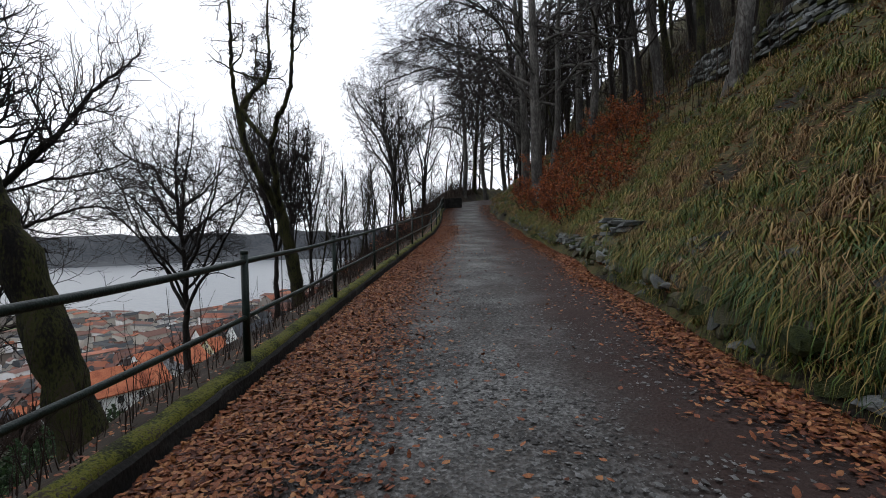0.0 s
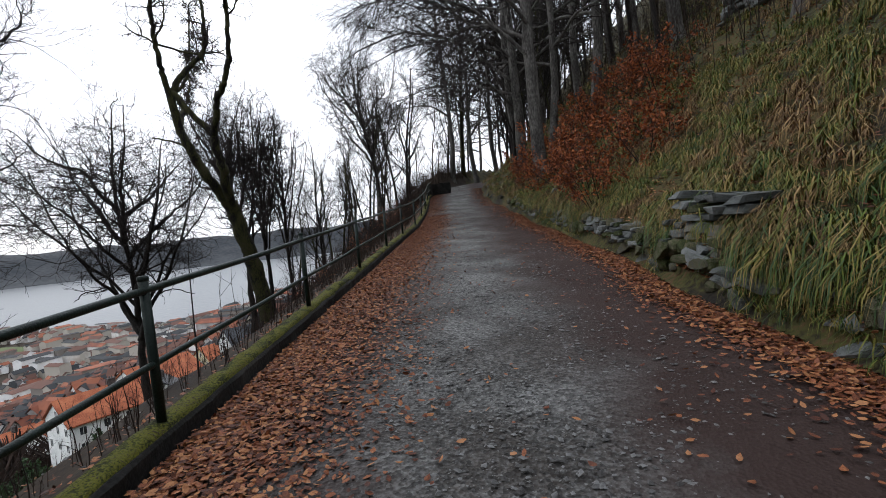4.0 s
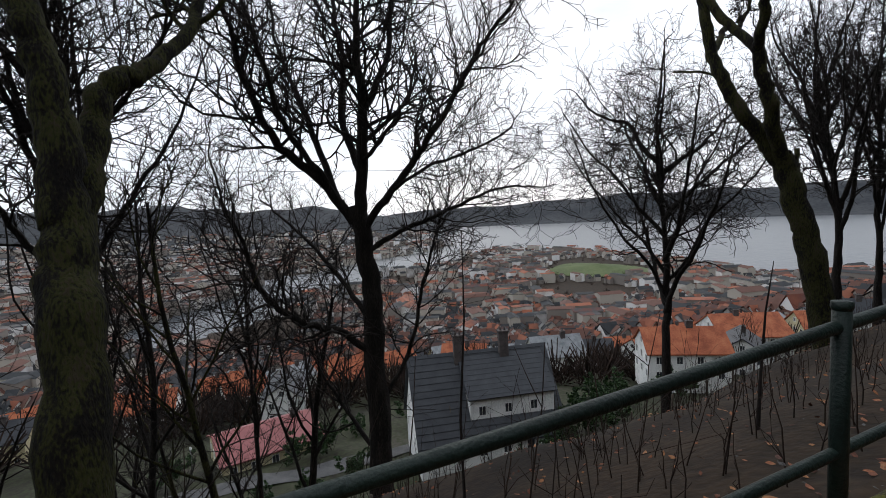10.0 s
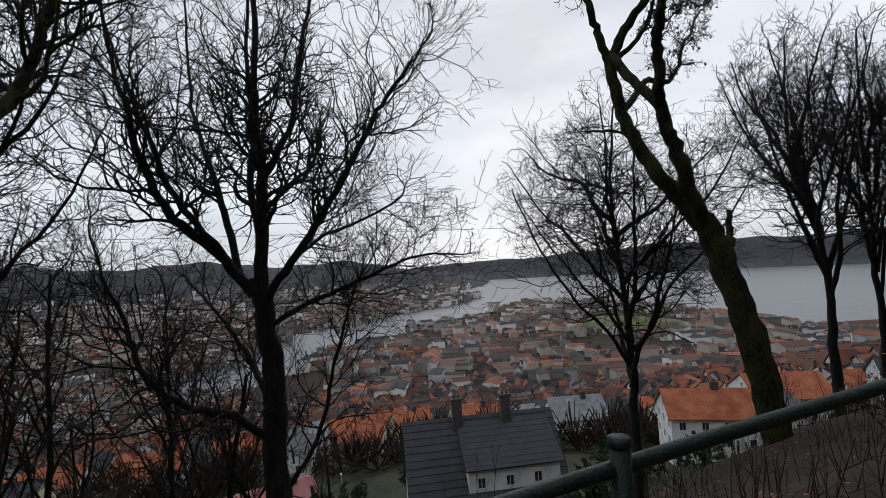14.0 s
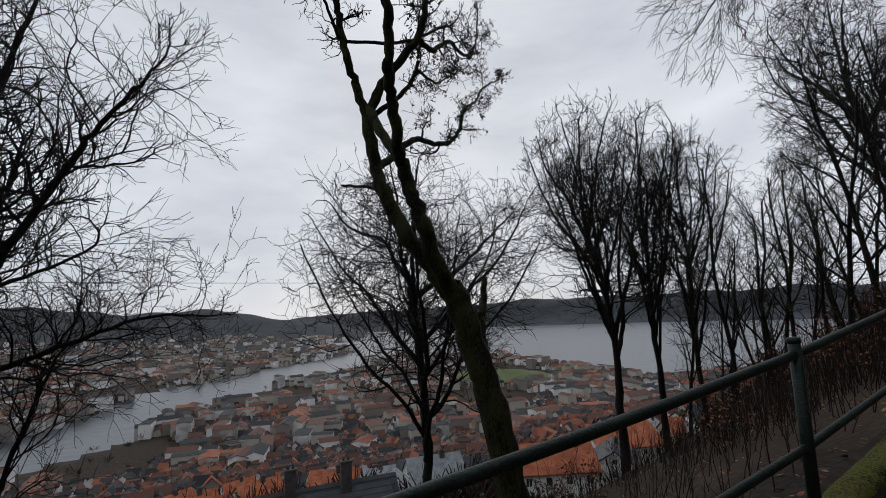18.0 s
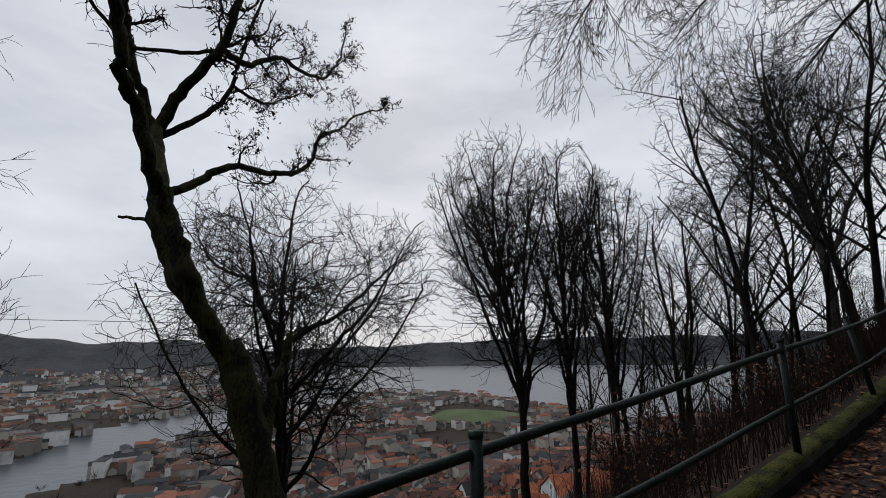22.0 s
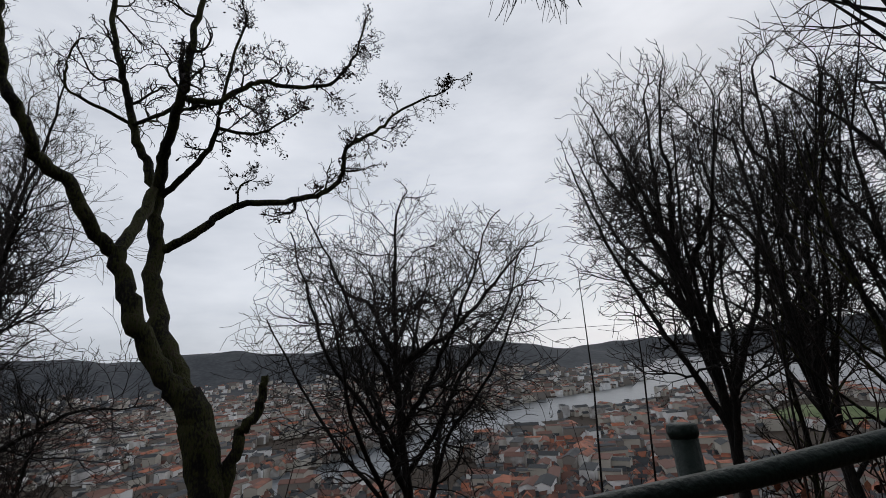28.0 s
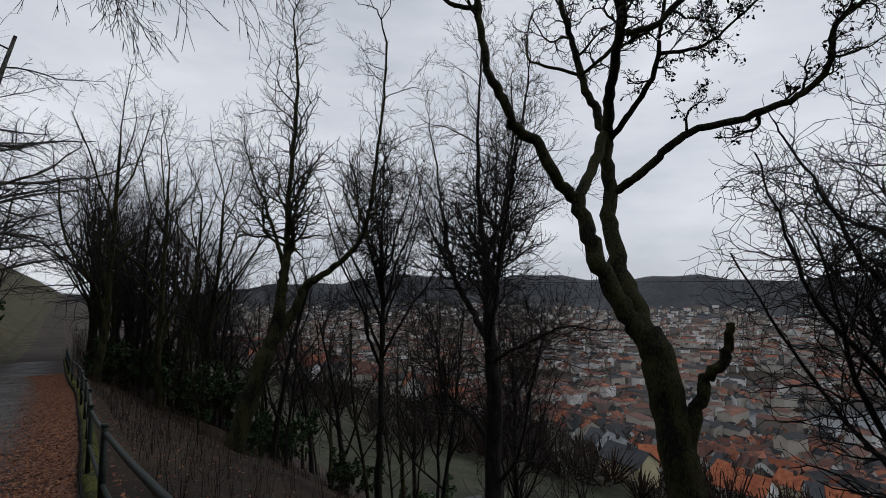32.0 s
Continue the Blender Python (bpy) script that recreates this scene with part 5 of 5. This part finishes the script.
# dead stems and whips on the slope below the railing
rs = np.random.RandomState(15)
t = Tubes()
for i in range(6300):
    y = rs.uniform(-9, 50) if i < 2300 else rs.uniform(30, 64)
    x = float(rail_x(y)) - 0.95 - (15 if i < 2300 else 10) * rs.uniform() ** 1.6
    z = float(ground_z(x, y))
    h = rs.uniform(0.4, 1.4) * (1.3 if rs.uniform() < 0.12 else 0.7) * (1.0 if i < 2300 else 1.0 + 0.8 * min(1.0, max(0.0, (y - 30) / 14)))
    d = rs.normal(0, 0.13, 2)
    p = [np.array((x, y, z - 0.05))]
    for k in range(4):
        p.append(p[-1] + np.array((d[0] + rs.normal(0, 0.07), d[1] + rs.normal(0, 0.07), 1.0)) * h / 4)
    t.add(p, np.linspace(0.009, 0.003, 5), 3)
    for q in range(3):
        k = rs.randint(1, 4)
        e = p[k] + np.array((rs.normal(0, 0.16), rs.normal(0, 0.16), 0.22)) * h
        t.add([p[k], (p[k] + e) / 2 + rs.normal(0, 0.02, 3), e], [0.004, 0.003, 0.002], 3)
up = Tubes()
for i in range(1100):
    y = rs.uniform(15, 48)
    x = float(road_r(y)) + 5 + 16 * rs.uniform()
    z = float(ground_z(x, y))
    h = rs.uniform(1.2, 3.4)
    p = [np.array((x, y, z - 0.05))]
    for k in range(4):
        p.append(p[-1] + np.array((rs.normal(-0.05, 0.12), rs.normal(0, 0.12), 1.0)) * h / 4)
    up.add(p, np.linspace(0.014, 0.005, 5), 3)
    for q in range(3):
        k = rs.randint(1, 4)
        e = p[k] + np.array((rs.normal(0, 0.16), rs.normal(0, 0.16), 0.24)) * h
        up.add([p[k], (p[k] + e) / 2 + rs.normal(0, 0.03, 3), e], [0.007, 0.005, 0.004], 3)
for i in range(1500):
    y = rs.uniform(-30, -2.2)
    x = float(road_r(y)) + 0.5 + 15 * rs.uniform() if i < 650 else float(rail_x(y)) - 0.6 - 14 * rs.uniform()
    z = float(ground_z(x, y))
    h = rs.uniform(1.2, 3.4)
    p = [np.array((x, y, z - 0.05))]
    for k in range(4):
        p.append(p[-1] + np.array((rs.normal(0, 0.12), rs.normal(0, 0.12), 1.0)) * h / 4)
    up.add(p, np.linspace(0.018, 0.007, 5), 3)
    for q in range(3):
        k = rs.randint(1, 4)
        e = p[k] + np.array((rs.normal(0, 0.16), rs.normal(0, 0.16), 0.24)) * h
        up.add([p[k], (p[k] + e) / 2 + rs.normal(0, 0.03, 3), e], [0.01, 0.008, 0.005], 3)
tagged(up.make("undergrowth", M_TWIGB, None), "thin brown bare undergrowth on the wooded slopes", "undergrowth", kind="stuff")
tagged(t.make("brushwood", M_TWIGB, None), "thin brown dead stems and brambles on the slope", "brushwood", kind="stuff")
for i, (x, y, h) in enumerate(((-4.2, 13.6, 3.2), (-2.8, 16.4, 1.8), (-5.6, 35.3, 5.0), (-6.2, 36.2, 5.6), (-5.2, 37.5, 5.0))):
    t = Tubes()
    g = float(ground_z(x, y))
    t.add([(x, y, g - 0.1), (x + 0.05, y - 0.03, g + h * 0.35), (x + 0.02, y + 0.08, g + h * 0.7), (x + 0.12, y + 0.05, g + h)], [0.022, 0.016, 0.011, 0.004], 5)
    tagged(t.make("sapling", M_TWIG, None), "thin leafless sapling rising from the slope", "sapling", "saplings below the railing")

# post and wire fence lower down
fence = tagged(new("fence"), "old wooden post fence along the lower slope", "fence")
pts = []
for i in range(18):
    y = 12 + i * 2.4
    x = -13.5 - 0.12 * (y - 12) + 0.3 * math.sin(i)
    z = float(ground_z(x, y))
    t = Tubes()
    t.add([(x, y, z - 0.3), (x + 0.03, y, z + 1.05)], [0.05, 0.045], 6, True)
    t.make("post", M_WOOD, fence)
    pts.append((x, y, z + 0.95))
for k in (0.0, -0.4):
    t = Tubes()
    t.add([(a, b2, c2 + k) for a, b2, c2 in pts], [0.006] * len(pts), 4)
    t.make("wire", M_WIRE, fence)
# the parapet at the bend
bm = bmesh.new()
for i in range(6):
    a = radians(100 + i * 16)
    cx0, cy0 = 0.9 + 1.7 * math.cos(a), 42.0 + 1.5 * math.sin(a)
    box(bm, (0.6, 0.4, 1.0), (cx0, cy0, float(road_z(cy0)) + 0.4), math.degrees(a) + 90, 0.05)
par = part("wall", bm, M_KERB, None)
tagged(par, "dark curved stone parapet at the path's bend", "parapet")

# overhead wire across the view
t = Tubes()
t.add([(-30 + 0.9 * (i - 8), -60 + 14 * i, 7.4 - 2.2 * (1 - ((i - 8) / 8.0) ** 2) + 0.02 * i) for i in range(17)], [0.016] * 17, 5)
tagged(t.make("overhead_wire", M_WIRE, None), "single black overhead cable crossing above the slope", "cable")

# ---- houses ----
def gable(bm, w, l, h, rise):
    """A gabled body: w across, l along the ridge (y)."""
    v = [bm.verts.new(p) for p in ((-w / 2, -l / 2, -6), (w / 2, -l / 2, -6), (w / 2, -l / 2, h), (0, -l / 2, h + rise), (-w / 2, -l / 2, h))]
    q = [bm.verts.new((p.co.x, l / 2, p.co.z)) for p in v]
    bm.faces.new(v)
    bm.faces.new(q[::-1])
    for i in range(5):
        j = (i + 1) % 5
        bm.faces.new((v[j], v[i], q[i], q[j]))


def roof_slab(bm, w, l, h, rise, side, over=0.45, thick=0.22):
    k = rise / (w / 2)
    x1 = side * (w / 2 + over)
    z1 = h - over * k
    a = [(0, h + rise + 0.06), (x1, z1 + 0.06), (x1, z1 + 0.06 + thick), (0, h + rise + 0.06 + thick * 1.25)]
    lo = [bm.verts.new((x, -l / 2 - over, z)) for x, z in a]
    hi = [bm.verts.new((x, l / 2 + over, z)) for x, z in a]
    bm.faces.new(lo if side > 0 else lo[::-1])
    bm.faces.new(hi[::-1] if side > 0 else hi)
    for i in range(4):
        j = (i + 1) % 4
        bm.faces.new((lo[j], lo[i], hi[i], hi[j]) if side > 0 else (lo[i], lo[j], hi[j], hi[i]))


def add_window(root, m, w, h):
    bm = bmesh.new()
    for sx, sz, px, pz in ((w + 0.16, 0.09, 0, h / 2 + 0.03), (w + 0.16, 0.09, 0, -h / 2 - 0.03), (0.09, h, -w / 2 - 0.03, 0), (0.09, h, w / 2 + 0.03, 0), (0.05, h, 0, 0)):
        box(bm, (sx, 0.08, sz), (px, -0.03, pz))
    win = part("window", bm, M_WHITE, root)
    win.matrix_basis = m
    bm = bmesh.new()
    box(bm, (w, 0.03, h), (0, -0.012, 0))
    part("pane", bm, M_PANE, win)


def house(x, y, z, rz, w, l, h, rise, wall_m, roof_m, label, chimneys=(), floors=2, name="house"):
    root = tagged(new(name), label, "house")
    root.matrix_basis = pose(x, y, z, 0, 0, rz)
    bm = bmesh.new()
    gable(bm, w, l, h, rise)
    part("wall", bm, wall_m, root)
    for side in (1, -1):
        bm = bmesh.new()
        roof_slab(bm, w, l, h, rise, side)
        part("roof", bm, roof_m, root)
    for fl in range(floors):
        zz = h - 1.3 - fl * 2.7
        for side in (1, -1):
            n = max(2, int(l / 3))
            for i in range(n):
                yy = -l / 2 + l * (i + 0.5) / n
                add_window(root, pose(side * w / 2, yy, zz, 0, 0, 90 * side), 1.0, 1.3)
        n = max(2, int(w / 3.2))
        for i in range(n):
            xx = -w / 2 + w * (i + 0.5) / n
            add_window(root, pose(xx, -l / 2, zz, 0, 0, 0), 1.0, 1.3)
    add_window(root, pose(0, -l / 2, h + rise * 0.4, 0, 0, 0), 0.9, 1.1)
    for cx0, cy0 in chimneys:
        bm = bmesh.new()
        top = h + rise + 0.9
        box(bm, (0.9, 1.2, 3.0), (cx0, cy0, top - 1.1), 0, 0.03)
        box(bm, (1.05, 1.35, 0.15), (cx0, cy0, top + 0.45))
        ch = part("chimney", bm, M_BRICK, root)
        for k in (-0.2, 0.2):
            t = Tubes()
            t.add([(cx0, cy0 + k, top + 0.4), (cx0, cy0 + k, top + 0.9)], [0.13, 0.11], 8, True)
            t.make("chimney_pot", M_BRICK, ch)
    return root


def at_ground(x, y):
    return float(ground_z(x, y))


HOUSES = [(-59, 40), (-103, 83), (-98, 70), (-65, 85), (-84, 128), (-70, 150), (-86, 11), (-116, 16), (-140, 6), (-128, 34)]
slate = house(-59.5, 40.0, -27.3, -10, 14.0, 19.5, 0.0, 9.6, M_WHITE, M_SLATE, "white house with steep dark slate roof and chimneys", (), 1)
for yy in (-3.0, 3.6):
    bm = bmesh.new()
    box(bm, (0.9, 1.3, 4.2), (0.7, yy, 10.3), 0, 0.03)
    box(bm, (1.1, 1.5, 0.2), (0.7, yy, 12.45))
    stack = part("chimney", bm, M_BRICK, slate)
    for q in (-0.3, 0.3):
        t = Tubes()
        t.add([(0.7, yy + q, 12.5), (0.7, yy + q, 13.1)], [0.16, 0.13], 8, True)
        t.make("chimney_pot", M_BRICK, stack)
# the broad shed dormer with its own flatter roof
bm = bmesh.new()
prof = [(0.3, 8.9), (5.6, 5.1), (5.6, 1.2), (1.0, 6.6)]
lo = [bm.verts.new((px, -2.8, pz)) for px, pz in prof]
hi = [bm.verts.new((px, 8.9, pz)) for px, pz in prof]
bm.faces.new(lo)
bm.faces.new(hi[::-1])
for i in range(4):
    bm.faces.new((lo[(i + 1) % 4], lo[i], hi[i], hi[(i + 1) % 4]))
bmesh.ops.recalc_face_normals(bm, faces=bm.faces)
dormer = part("dormer", bm, M_WHITE, slate)
bm = bmesh.new()
box(bm, (7.6, 12.4, 0.22), (0, 0, 0), 0, 0.02)
roof = part("dormer_roof", bm, M_SLATE, dormer)
roof.matrix_basis = pose(3.05, 3.05, 7.32, 0, 35.6, 0)
for i in range(9):
    bm = bmesh.new()
    box(bm, (0.06, 12.42, 0.03), (-3.3 + i * 0.82, 0, 0.125))
    part("slate_course", bm, M_SLATE, roof)
for yy in (-1.2, 2.4, 6.0):
    add_window(slate, pose(5.6, yy, 3.4, 0, 0, 90), 0.9, 1.2)
for i in range(14):
    bm = bmesh.new()
    f = (i + 0.6) / 14
    box(bm, (0.1, 20.3, 0.05), (f * 7.4, 0, 9.6 - f * 7.4 * 1.3714 + 0.36))
    part("slate_course", bm, M_SLATE, slate)
for yy in (-3.9, -5.4):
    bm = bmesh.new()
    box(bm, (0.9, 0.1, 0.1), (0, 0, 0))
    part("roof_ladder", bm, M_WOOD, slate).matrix_basis = pose(5.0, yy, 3.9, 0, 53, 0)
house(-103, 83, at_ground(-103, 83) + 2.5, -15, 10, 13, 3.0, 4.0, M_WHITE, M_GREYR, "white house with pale grey hipped roof", ((0.6, 2),))
house(-98, 70, at_ground(-98, 70) + 1.5, 60, 8, 9, 2.6, 3.2, M_CREAM, M_GREYR, "cream house with a grey tiled roof", ())
house(-65, 85, -27.6, -30, 10, 14, 2.6, 3.4, M_WHITE, M_ORANGE, "white villa with a wide orange tile roof", ((0, 1.5),))
house(-84, 128, at_ground(-84, 128) + 5.0, -25, 14, 17, 3.5, 4.2, M_WHITE, M_ORANGE, "large white villa with orange tile roof", ((0.6, -2),))
house(-70, 150, at_ground(-70, 150) + 5.5, -40, 10, 12, 3.5, 4.0, M_WHITE, M_SLATE, "tall white house with dark slate roof", ((0.5, 0),))
house(-86, 11, at_ground(-86, 11) + 1.2, 12, 13, 16, 1.5, 2.4, M_CREAM, M_REDROOF, "low building with a dull red metal roof", ((0.5, 5),), 1)
house(-116, 16, at_ground(-116, 16) + 3.0, 80, 9, 14, 3.0, 3.2, M_WHITE, M_SLATE, "white house with a long dark roof", ((0.4, 2),))
house(-140, 6, at_ground(-140, 6) + 3.0, 20, 9, 11, 3.0, 3.4, M_WHITE, M_ORANGE, "white house with an orange tile roof", ((0.5, 1),))
house(-128, 34, at_ground(-128, 34) + 2.5, -20, 9, 11, 3.0, 3.4, M_CREAM, M_ORANGE, "cream house with an orange tile roof", ())
rh = random.Random(31)
for i in range(84):
    a = radians(24 + (i * 37.7) % 92)
    r = 112 + (i * 23.3) % 210
    x, y = -r * math.sin(a), r * math.cos(a)
    if x > -72 or min(math.hypot(x - p[0], y - p[1]) for p in HOUSES) < 15:
        continue
    HOUSES.append((x, y))
    rf = rh.choice((M_ORANGE, M_ORANGE, M_SLATE, M_GREYR))
    wl = rh.choice((M_WHITE, M_WHITE, M_CREAM))
    house(x, y, at_ground(x, y) + 3.0, rh.uniform(-40, 40), rh.uniform(7.5, 10), rh.uniform(9, 13), 3.0, rh.uniform(3, 4), wl, rf,
          {M_ORANGE: "pale timber house with orange tile roof", M_SLATE: "pale timber house with dark slate roof", M_GREYR: "pale timber house with grey roof"}[rf], ((0.5, 1.0),), 2)

# the town beyond: too many to count
rs = np.random.RandomState(41)
cand = 30000
az = np.radians(rs.uniform(8, 165, cand))
r = 240 + 2550 * rs.uniform(0, 1, cand) ** 1.7
x, y = -r * np.sin(az), r * np.cos(az)
zc = ground_z(x, y)
ok = (zc > SEA + 1) & (x < -90) & (zc < -35)
park = np.hypot(x + 770, y - 650) < 130
green = np.sin(x * 0.011 + 2) * np.cos(y * 0.013) > 0.55
ok &= ~park & ~green
x, y, zc, r = x[ok], y[ok], zc[ok], r[ok]
m = len(x)
big = (r > 480) & (rs.uniform(0, 1, m) < np.interp(r, [480, 900, 1600], [0.04, 0.2, 0.3]))
w = np.where(big, rs.uniform(11, 17, m), rs.uniform(6, 9, m))
l = np.where(big, rs.uniform(18, 40, m), rs.uniform(7, 11.5, m))
h = np.where(big, rs.uniform(11, 20, m), rs.uniform(5.0, 9.5, m))
rise = np.where(big, rs.uniform(0.2, 3.5, m), rs.uniform(2.6, 4.4, m))
turn = np.radians(np.round(rs.uniform(0, 4, m)) * 90 + rs.normal(0, 9, m) + 20 * np.sin(x * 0.004))
ca, sa = np.cos(turn), np.sin(turn)


def placed(px, py, pz):
    return np.stack([x + ca * px - sa * py, y + sa * px + ca * py, zc + pz], 1)


hw, hl = w / 2, l / 2
V = np.stack([placed(-hw, -hl, -4 + 0 * h), placed(hw, -hl, -4 + 0 * h), placed(hw, -hl, h), placed(0 * h, -hl, h + rise), placed(-hw, -hl, h),
              placed(-hw, hl, -4 + 0 * h), placed(hw, hl, -4 + 0 * h), placed(hw, hl, h), placed(0 * h, hl, h + rise), placed(-hw, hl, h)], 1).reshape(-1, 3)
b = np.arange(m)[:, None] * 10
F = (b + np.array([0, 1, 2, 3, 4])).tolist() + (b + np.array([9, 8, 7, 6, 5])).tolist() + (b + np.array([1, 6, 7, 2])).tolist() + (b + np.array([5, 0, 4, 9])).tolist()
town = raw("town_walls", V, F, M_TOWNW)
tagged(town, "pale walls of crowded wooden town houses", "town", kind="stuff")
o = 0.5
k = rise / hw
V = np.stack([placed(0 * h, -hl - o, h + rise + 0.5), placed(hw + o, -hl - o, h - o * k + 0.4), placed(hw + o, hl + o, h - o * k + 0.4), placed(0 * h, hl + o, h + rise + 0.5),
              placed(-hw - o, -hl - o, h - o * k + 0.4), placed(-hw - o, hl + o, h - o * k + 0.4)], 1).reshape(-1, 3)
b = np.arange(m)[:, None] * 6
F = (b + np.array([0, 1, 2, 3])).tolist() + (b + np.array([4, 0, 3, 5])).tolist()
tagged(raw("town_roofs", V, F, M_TOWNR), "orange, brown and slate town roofs", "town", kind="stuff")
# rows of windows on the houses that can still be told apart
sel = np.where(r < 400)[0]
wv, wf = [], []
for i in sel:
    for side, half, along in ((0, hl[i], w[i]), (1, hw[i], l[i])):
        cnt = int(along / 2.6)
        for sg in (-1, 1):
            for q in range(cnt):
                for zz in (1.6, 4.2):
                    if zz + 1.4 > h[i]:
                        continue
                    t0 = -along / 2 + along * (q + 0.5) / cnt
                    c = []
                    for dx, dz in ((-0.45, 0), (0.45, 0), (0.45, 1.3), (-0.45, 1.3)):
                        px, py = (t0 + dx, sg * (half + 0.05)) if side == 0 else (sg * (half + 0.05), t0 + dx)
                        c.append((x[i] + ca[i] * px - sa[i] * py, y[i] + sa[i] * px + ca[i] * py, zc[i] + zz + dz))
                    wf.append(tuple(range(len(wv), len(wv) + 4)))
                    wv += c
tagged(raw("town_windows", wv, wf, M_PANE), "dark windows of the nearer town houses", "town", kind="stuff")

# bare woods and garden trees among the houses: fine upright twigs in clumps
cand = 5200
az = np.radians(rs.uniform(5, 170, cand))
rr2 = 110 + 2300 * rs.uniform(0, 1, cand) ** 1.6
tx, ty = -rr2 * np.sin(az), rr2 * np.cos(az)
tz = ground_z(tx, ty)
ok = (tz > SEA + 1) & (tx < -70)
tx, ty, tz = tx[ok], ty[ok], tz[ok]
m2 = len(tx)
per = 26
cc = np.repeat(np.stack([tx, ty, tz], 1), per, 0)
hh = np.repeat(rs.uniform(5, 11, m2), per)
d = rs.normal(0, 1, (m2 * per, 3)) * (0.5, 0.5, 0.25) + (0, 0, 0.75)
d /= np.linalg.norm(d, axis=1)[:, None]
p0 = cc + d * (hh * rs.uniform(0, 0.45, m2 * per))[:, None]
p1 = cc + d * (hh * rs.uniform(0.6, 1.0, m2 * per))[:, None]
s = np.cross(d, rs.normal(0, 1, (m2 * per, 3)))
s /= np.linalg.norm(s, axis=1)[:, None]
s *= (hh * 0.022)[:, None]
V = np.stack([p0 - s, p0 + s, p1 + s * 0.5, p1 - s * 0.5], 1).reshape(-1, 3)
F = (np.arange(m2 * per)[:, None] * 4 + np.array([0, 1, 2, 3])).tolist()
tagged(raw("town_trees", V, F, M_TWIGB), "bare brown trees between the town houses", "trees", kind="stuff")

# the old park on the headland
pv = []
for i in range(40):
    a = i * 2 * math.pi / 40
    pv.append((-770 + 120 * math.cos(a) * (1 + 0.15 * math.sin(3 * a)), 650 + 95 * math.sin(a)))
pz = [max(SEA + 2, float(ground_z(p[0], p[1]))) + 1.5 for p in pv]
park_ob = raw("park", [(p[0], p[1], q) for p, q in zip(pv, pz)] + [(-770, 650, SEA + 16)], [(i, (i + 1) % 40, 40) for i in range(40)], M_FIELD)
tagged(park_ob, "green lawn mound of the park by the fjord", "park", kind="structure")

# the lane below the gardens
ly = np.arange(-40, 34, 2.0)
lane = raw("lane", [(-73.5 + w + 0.12 * abs(q), q, max(float(ground_z(-73.5 + w + 0.12 * abs(q), q)), float(ground_z(-71.2, q))) + 0.12) for q in ly for w in (0.0, 2.2, 4.4)], [(i * 3 + j, i * 3 + j + 1, i * 3 + j + 4, i * 3 + j + 3) for i in range(len(ly) - 1) for j in (0, 1)], M_ASPHALT)
tagged(lane, "grey asphalt lane between gardens below the slope", "lane", kind="structure")
# evergreens by the slate house
ever = leafy_shrub(9, 3.6, 5, 3000, M_EVER, "evergreen_shrub", 0.15)
tagged(ever, "dense dark evergreen shrub", "shrub", "evergreens on the slope")
put(ever, -48, 40.5, 0, 0.7)
for x, y, s2 in ((-48.5, 44.5, 0.9), (-50, 51, 1.5), (-52, 56, 1.5), (-47.5, 47.5, 0.8), (-58, 60, 1.5), (-62, 68, 1.4), (-77, 16, 1.2), (-76, 21, 1.3), (-64, 22, 0.9), (-62, 16, 0.7), (-66, 26, 0.8), (-60, 10, 0.8), (-78, -2, 1.2), (-84, 26, 1.0), (-80, 36, 1.2), (-74, 52, 1.1), (-80, 62, 1.2), (-56, 74, 1.3), (-30, -4, 1.1), (-17, 1.5, 0.8), (-13, -1.5, 0.8), (-9.5, 2.2, 0.6), (-35, -12, 1.5), (4.6, -5, 0.5), (6.0, -8, 0.7), (5.0, -12, 0.7), (7.5, -15, 0.9), (5.5, -20, 0.9), (-3.0, -4.5, 0.8), (-4.5, -6.5, 0.9), (-7.0, -3.0, 0.9), (-10, -6, 1.1), (-14, -3, 1.0), (-4.5, -9, 0.9), (-6.5, -13, 1.0), (-3.5, -17, 0.7), (-9, -8, 0.7)):
    put_copy(ever, x, y, rh.uniform(0, 360), s2)
# small street lamps on the lane below
for x, y in ((-78, 0.5), (-86, 24)):
    g = at_ground(x, y)
    lamp = tagged(new("street_lamp"), "slim grey street lamp beside the lane", "street lamp")
    t = Tubes()
    t.add([(x, y, g), (x, y, g + 5.0)], [0.07, 0.045], 8, True)
    t.make("pole", M_LAMP, lamp)
    t = Tubes()
    t.add([(x, y, g + 4.95), (x, y, g + 5.1), (x, y, g + 5.4), (x, y, g + 5.5)], [0.06, 0.2, 0.16, 0.03], 10, True)
    t.make("lantern", M_WHITE, lamp)
